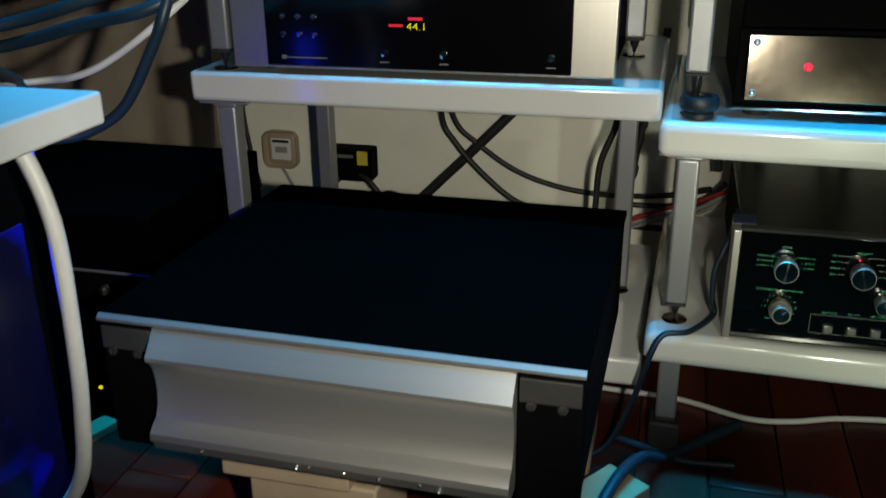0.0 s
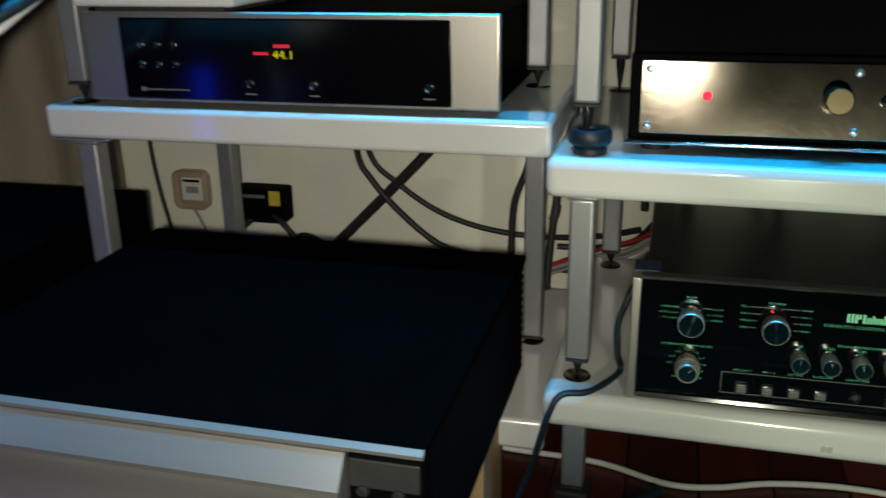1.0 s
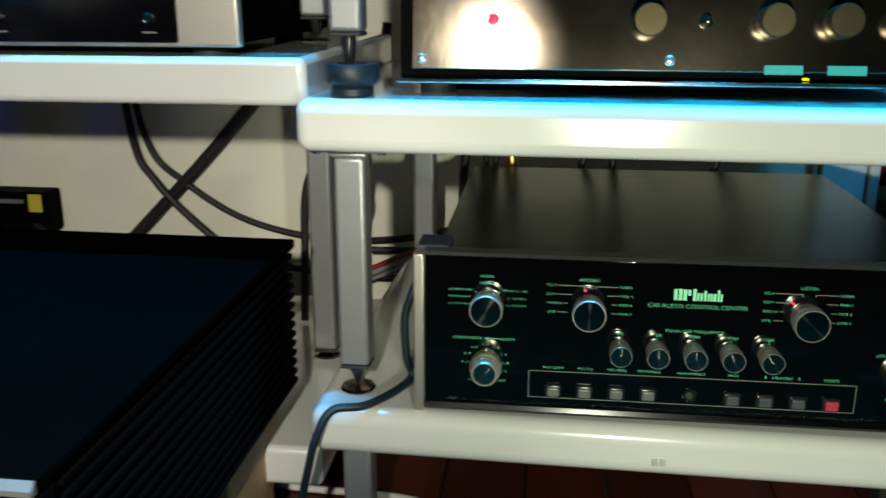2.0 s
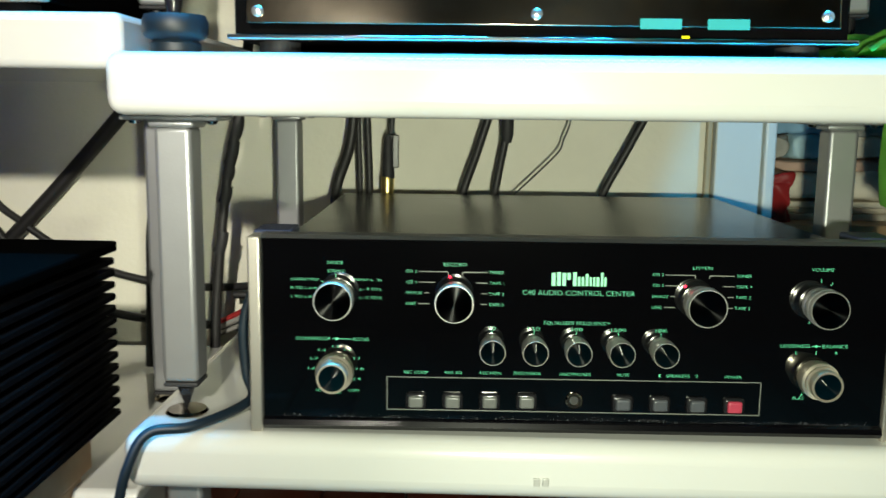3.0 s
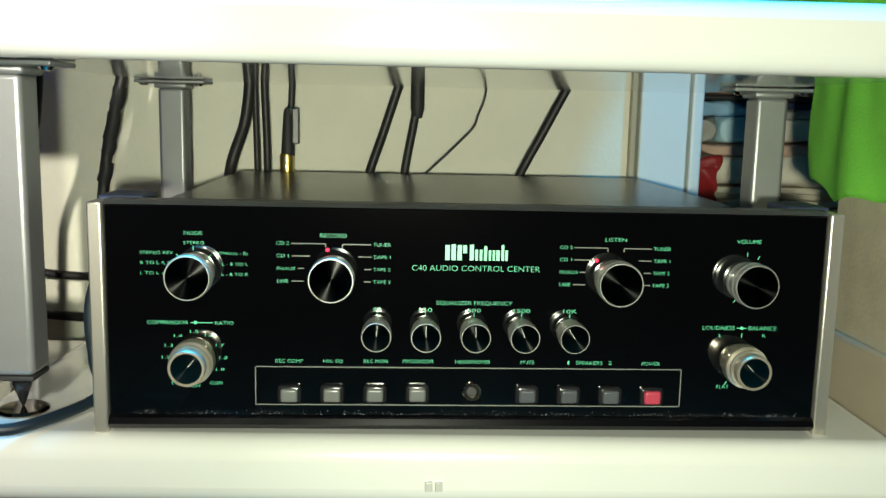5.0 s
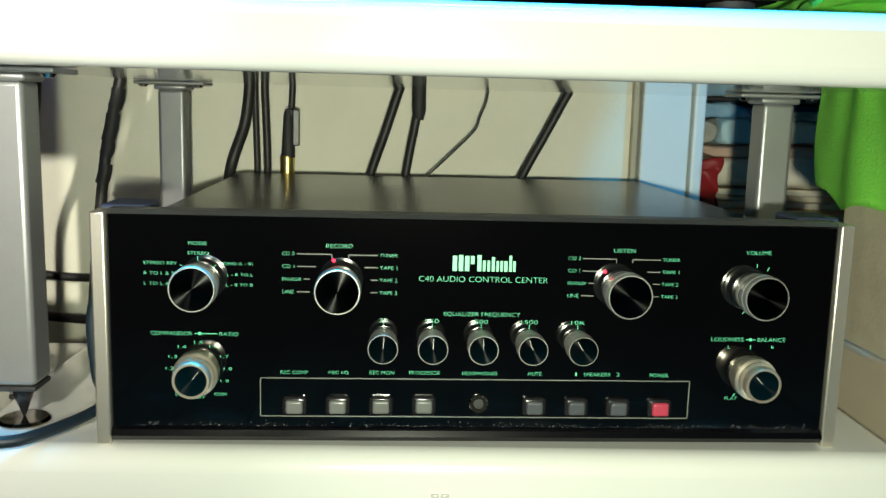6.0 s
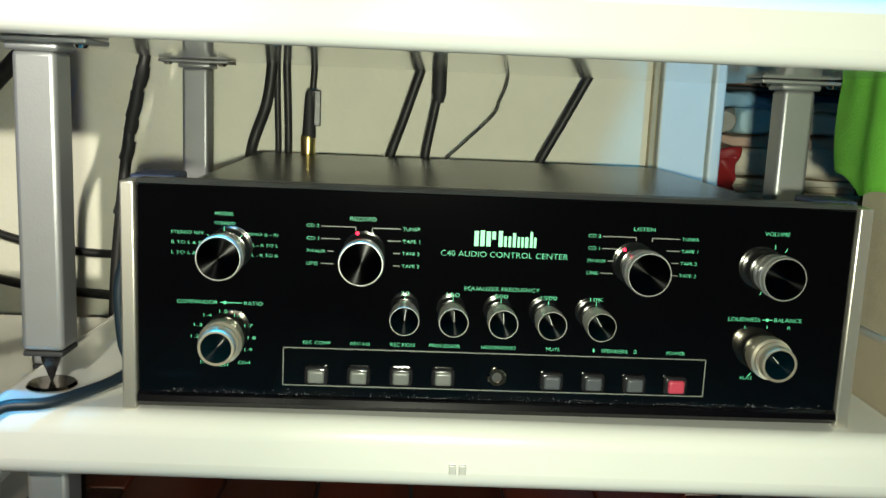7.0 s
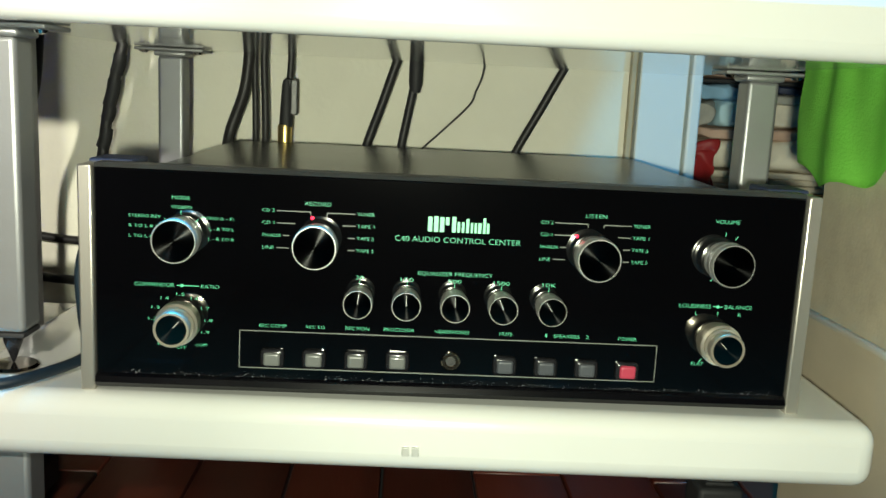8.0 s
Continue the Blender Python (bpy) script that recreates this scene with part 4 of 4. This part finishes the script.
# ---- green cloth over the shelf end ----
bm = bmesh.new()
grid = []
for i in range(41):
    u = i / 40
    y = 0.25 + 1.55 * u
    col = []
    for j in range(31):
        v = j / 30
        low = 1.36 + 0.28 * (abs(u - 0.55) * 1.7) ** 2 + 0.03 * math.sin(u * 17)
        if v < 0.35:
            w = v / 0.35
            x, z = 1.98 + 0.83 * w, 2.66 + 0.22 * math.sin(w * 2.7) * (0.6 + 0.4 * math.sin(u * 9)) + 0.04 * math.sin(u * 23 + w * 6)
        else:
            w = (v - 0.35) / 0.65
            x, z = 2.82 + 0.05 * math.sin(u * 6 + 1.0 * w) * w + 0.03 * math.sin(u * 15 + 2 + 1.5 * w) * w + 0.02 * math.sin(u * 27 + 3 * w) * (1 - w), 2.66 + (low - 2.66) * w
        col.append(bm.verts.new(P(x, y + 0.03 * math.sin(v * 9), z)))
    grid.append(col)
for a, b in zip(grid, grid[1:]):
    for j in range(30):
        bm.faces.new((a[j], b[j], b[j + 1], a[j + 1]))
bmesh.ops.solidify(bm, geom=bm.faces[:], thickness=0.003)
smooth(bm, 80)
solo("green_cloth", bm, GREEN_CLOTH, "bright green cloth draped over the end of the shelf", "cloth")

# ---- papers and oddments in the recess behind ----
def crumple(x0, x1, y0, y1, z0, z1, amp, seed, cuts=14):
    """A soft, creased bundle that fills the given box."""
    bm = bmesh.new()
    bmesh.ops.create_cube(bm, size=1)
    bmesh.ops.subdivide_edges(bm, edges=bm.edges[:], cuts=cuts, use_grid_fill=True)
    a, b = P(x0, y0, z0), P(x1, y1, z1)
    mid, size = (a + b) / 2, b - a
    for v in bm.verts:
        c = v.co.copy()
        for k in range(3):
            u = abs(c[k]) * 2
            c[k] *= 1 - 0.10 * sum((abs(v.co[m]) * 2) ** 6 for m in range(3) if m != k) * u
        p = Vector((mid.x + c.x * size.x, mid.y + c.y * size.y, mid.z + c.z * size.z))
        q = p * 38 + Vector((seed * 7.3, seed * 1.7, 0))
        p.x += amp * 0.1 * noise.noise(q)
        p.y += amp * 0.1 * noise.noise(q + Vector((9, 3, 1)))
        p.z = max(a.z, p.z + amp * 0.1 * (noise.noise(q * 0.6 + Vector((2, 8, 5))) + 0.5 * noise.noise(q * 2.1)))
        v.co = p
    return smooth(bm, 70)


rec = thing("recess_shelf", "wooden shelf boards in the recess", "shelf", (5.5, 7.5, -1.85))
part("board", box(3.2, 9.0, 6.1, 9.0, 0.55, 0.75, 0.02), PINE, rec)
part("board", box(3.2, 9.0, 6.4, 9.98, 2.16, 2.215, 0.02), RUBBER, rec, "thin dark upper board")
part("support", box(3.3, 8.8, 8.0, 8.8, -1.85, 0.55, 0.02), PINE, rec)
rnd = random.Random(4)
z = 0.752
for k in range(3):
    h = rnd.uniform(0.08, 0.11)
    solo("magazine", box(3.3 + rnd.uniform(0, 0.25), 5.6 + rnd.uniform(-0.2, 0.2), 6.55 + rnd.uniform(0, 0.1), 8.4, z, z + h, 0.02), rnd.choice((PAPER, PINK, STICKER)),
         "worn paper magazine in a stack", "magazine", group="magazine stack")
    z += h + 0.004
solo("folded_cloth", crumple(3.45, 5.9, 6.5, 8.2, z, 1.44, 0.05, 1), PAPER, "folded cream cloth on the magazines", "cloth")
solo("folded_cloth", crumple(3.5, 5.9, 6.55, 8.2, 1.43, 1.60, 0.05, 2), PINK, "folded pinkish-brown cloth in the pile", "cloth")
solo("red_cloth", crumple(3.42, 3.70, 6.2, 6.46, 0.752, 1.44, 0.14, 3), RED_CARD, "dark red cloth bunched beside the pile", "cloth")
solo("grey_cloth", crumple(3.42, 3.80, 6.65, 7.4, 1.59, 1.92, 0.10, 4), GREY_CLOTH, "crumpled grey cloth on the pile", "cloth")
solo("blue_packet", crumple(3.82, 4.30, 6.6, 7.4, 1.59, 1.95, 0.03, 5), SKY_BOX, "glossy light blue packet on the pile", "packet")
solo("beige_parcel", crumple(4.42, 5.6, 6.6, 7.8, 1.59, 1.92, 0.06, 6), PAPER, "beige paper parcel on the pile", "parcel")
solo("plastic_bag", crumple(3.4, 4.36, 6.6, 7.8, 1.94, 2.155, 0.08, 7), BLUE_BAG, "crumpled blue plastic bag on top", "bag")
solo("plastic_bag", crumple(4.40, 5.7, 6.55, 7.8, 1.91, 2.06, 0.08, 8), GREY_CLOTH, "crumpled grey plastic bag on top", "bag")
solo("strap", crumple(4.5, 5.7, 6.5, 7.0, 2.05, 2.155, 0.05, 9), NAVY, "folded navy strap on the bag", "strap")
solo("folded_cloth", crumple(3.4, 5.8, 6.6, 8.2, 2.217, 2.36, 0.04, 10), PINK, "folded brown cloth on the upper board", "cloth")
solo("grey_box", box(3.35, 5.8, 6.55, 8.2, 2.362, 3.1, 0.03), GUN, "dark grey box on the upper board", "box")

# ---- shelf stickers and floor planks ----
solo("maker_badge", box(-0.26, -0.215, -0.19, -0.165, -0.30, -0.24, 0.006), BADGE, "small pale metal badge on the shelf edge", "badge")
solo("maker_badge", box(-0.20, -0.155, -0.19, -0.165, -0.30, -0.24, 0.006), BADGE, "small pale metal badge on the shelf edge", "badge")
rnd = random.Random(9)
pw, made = 0.9, {}
for i in range(30):
    x = -13.0 + i * pw
    y = -9.0 + rnd.uniform(-2, 0)
    while y < 6:
        ln = 4.6
        bm = made.get("plank")
        if bm is None:
            b = box(0, pw - 0.025, 0, ln - 0.03, -1.929, -1.85, 0.012, 1)
            b.transform(Matrix.Translation(-P(0, 0, -1.929)))
            me = bpy.data.meshes.new("plank")
            b.to_mesh(me)
            b.free()
            me.materials.append(FLOORWOOD)
            made["plank"] = bm = me
        ob = new("plank", bm)
        ob.parent = floor
        ob.location = P(x, y, -1.929) - floor.location
        y += ln
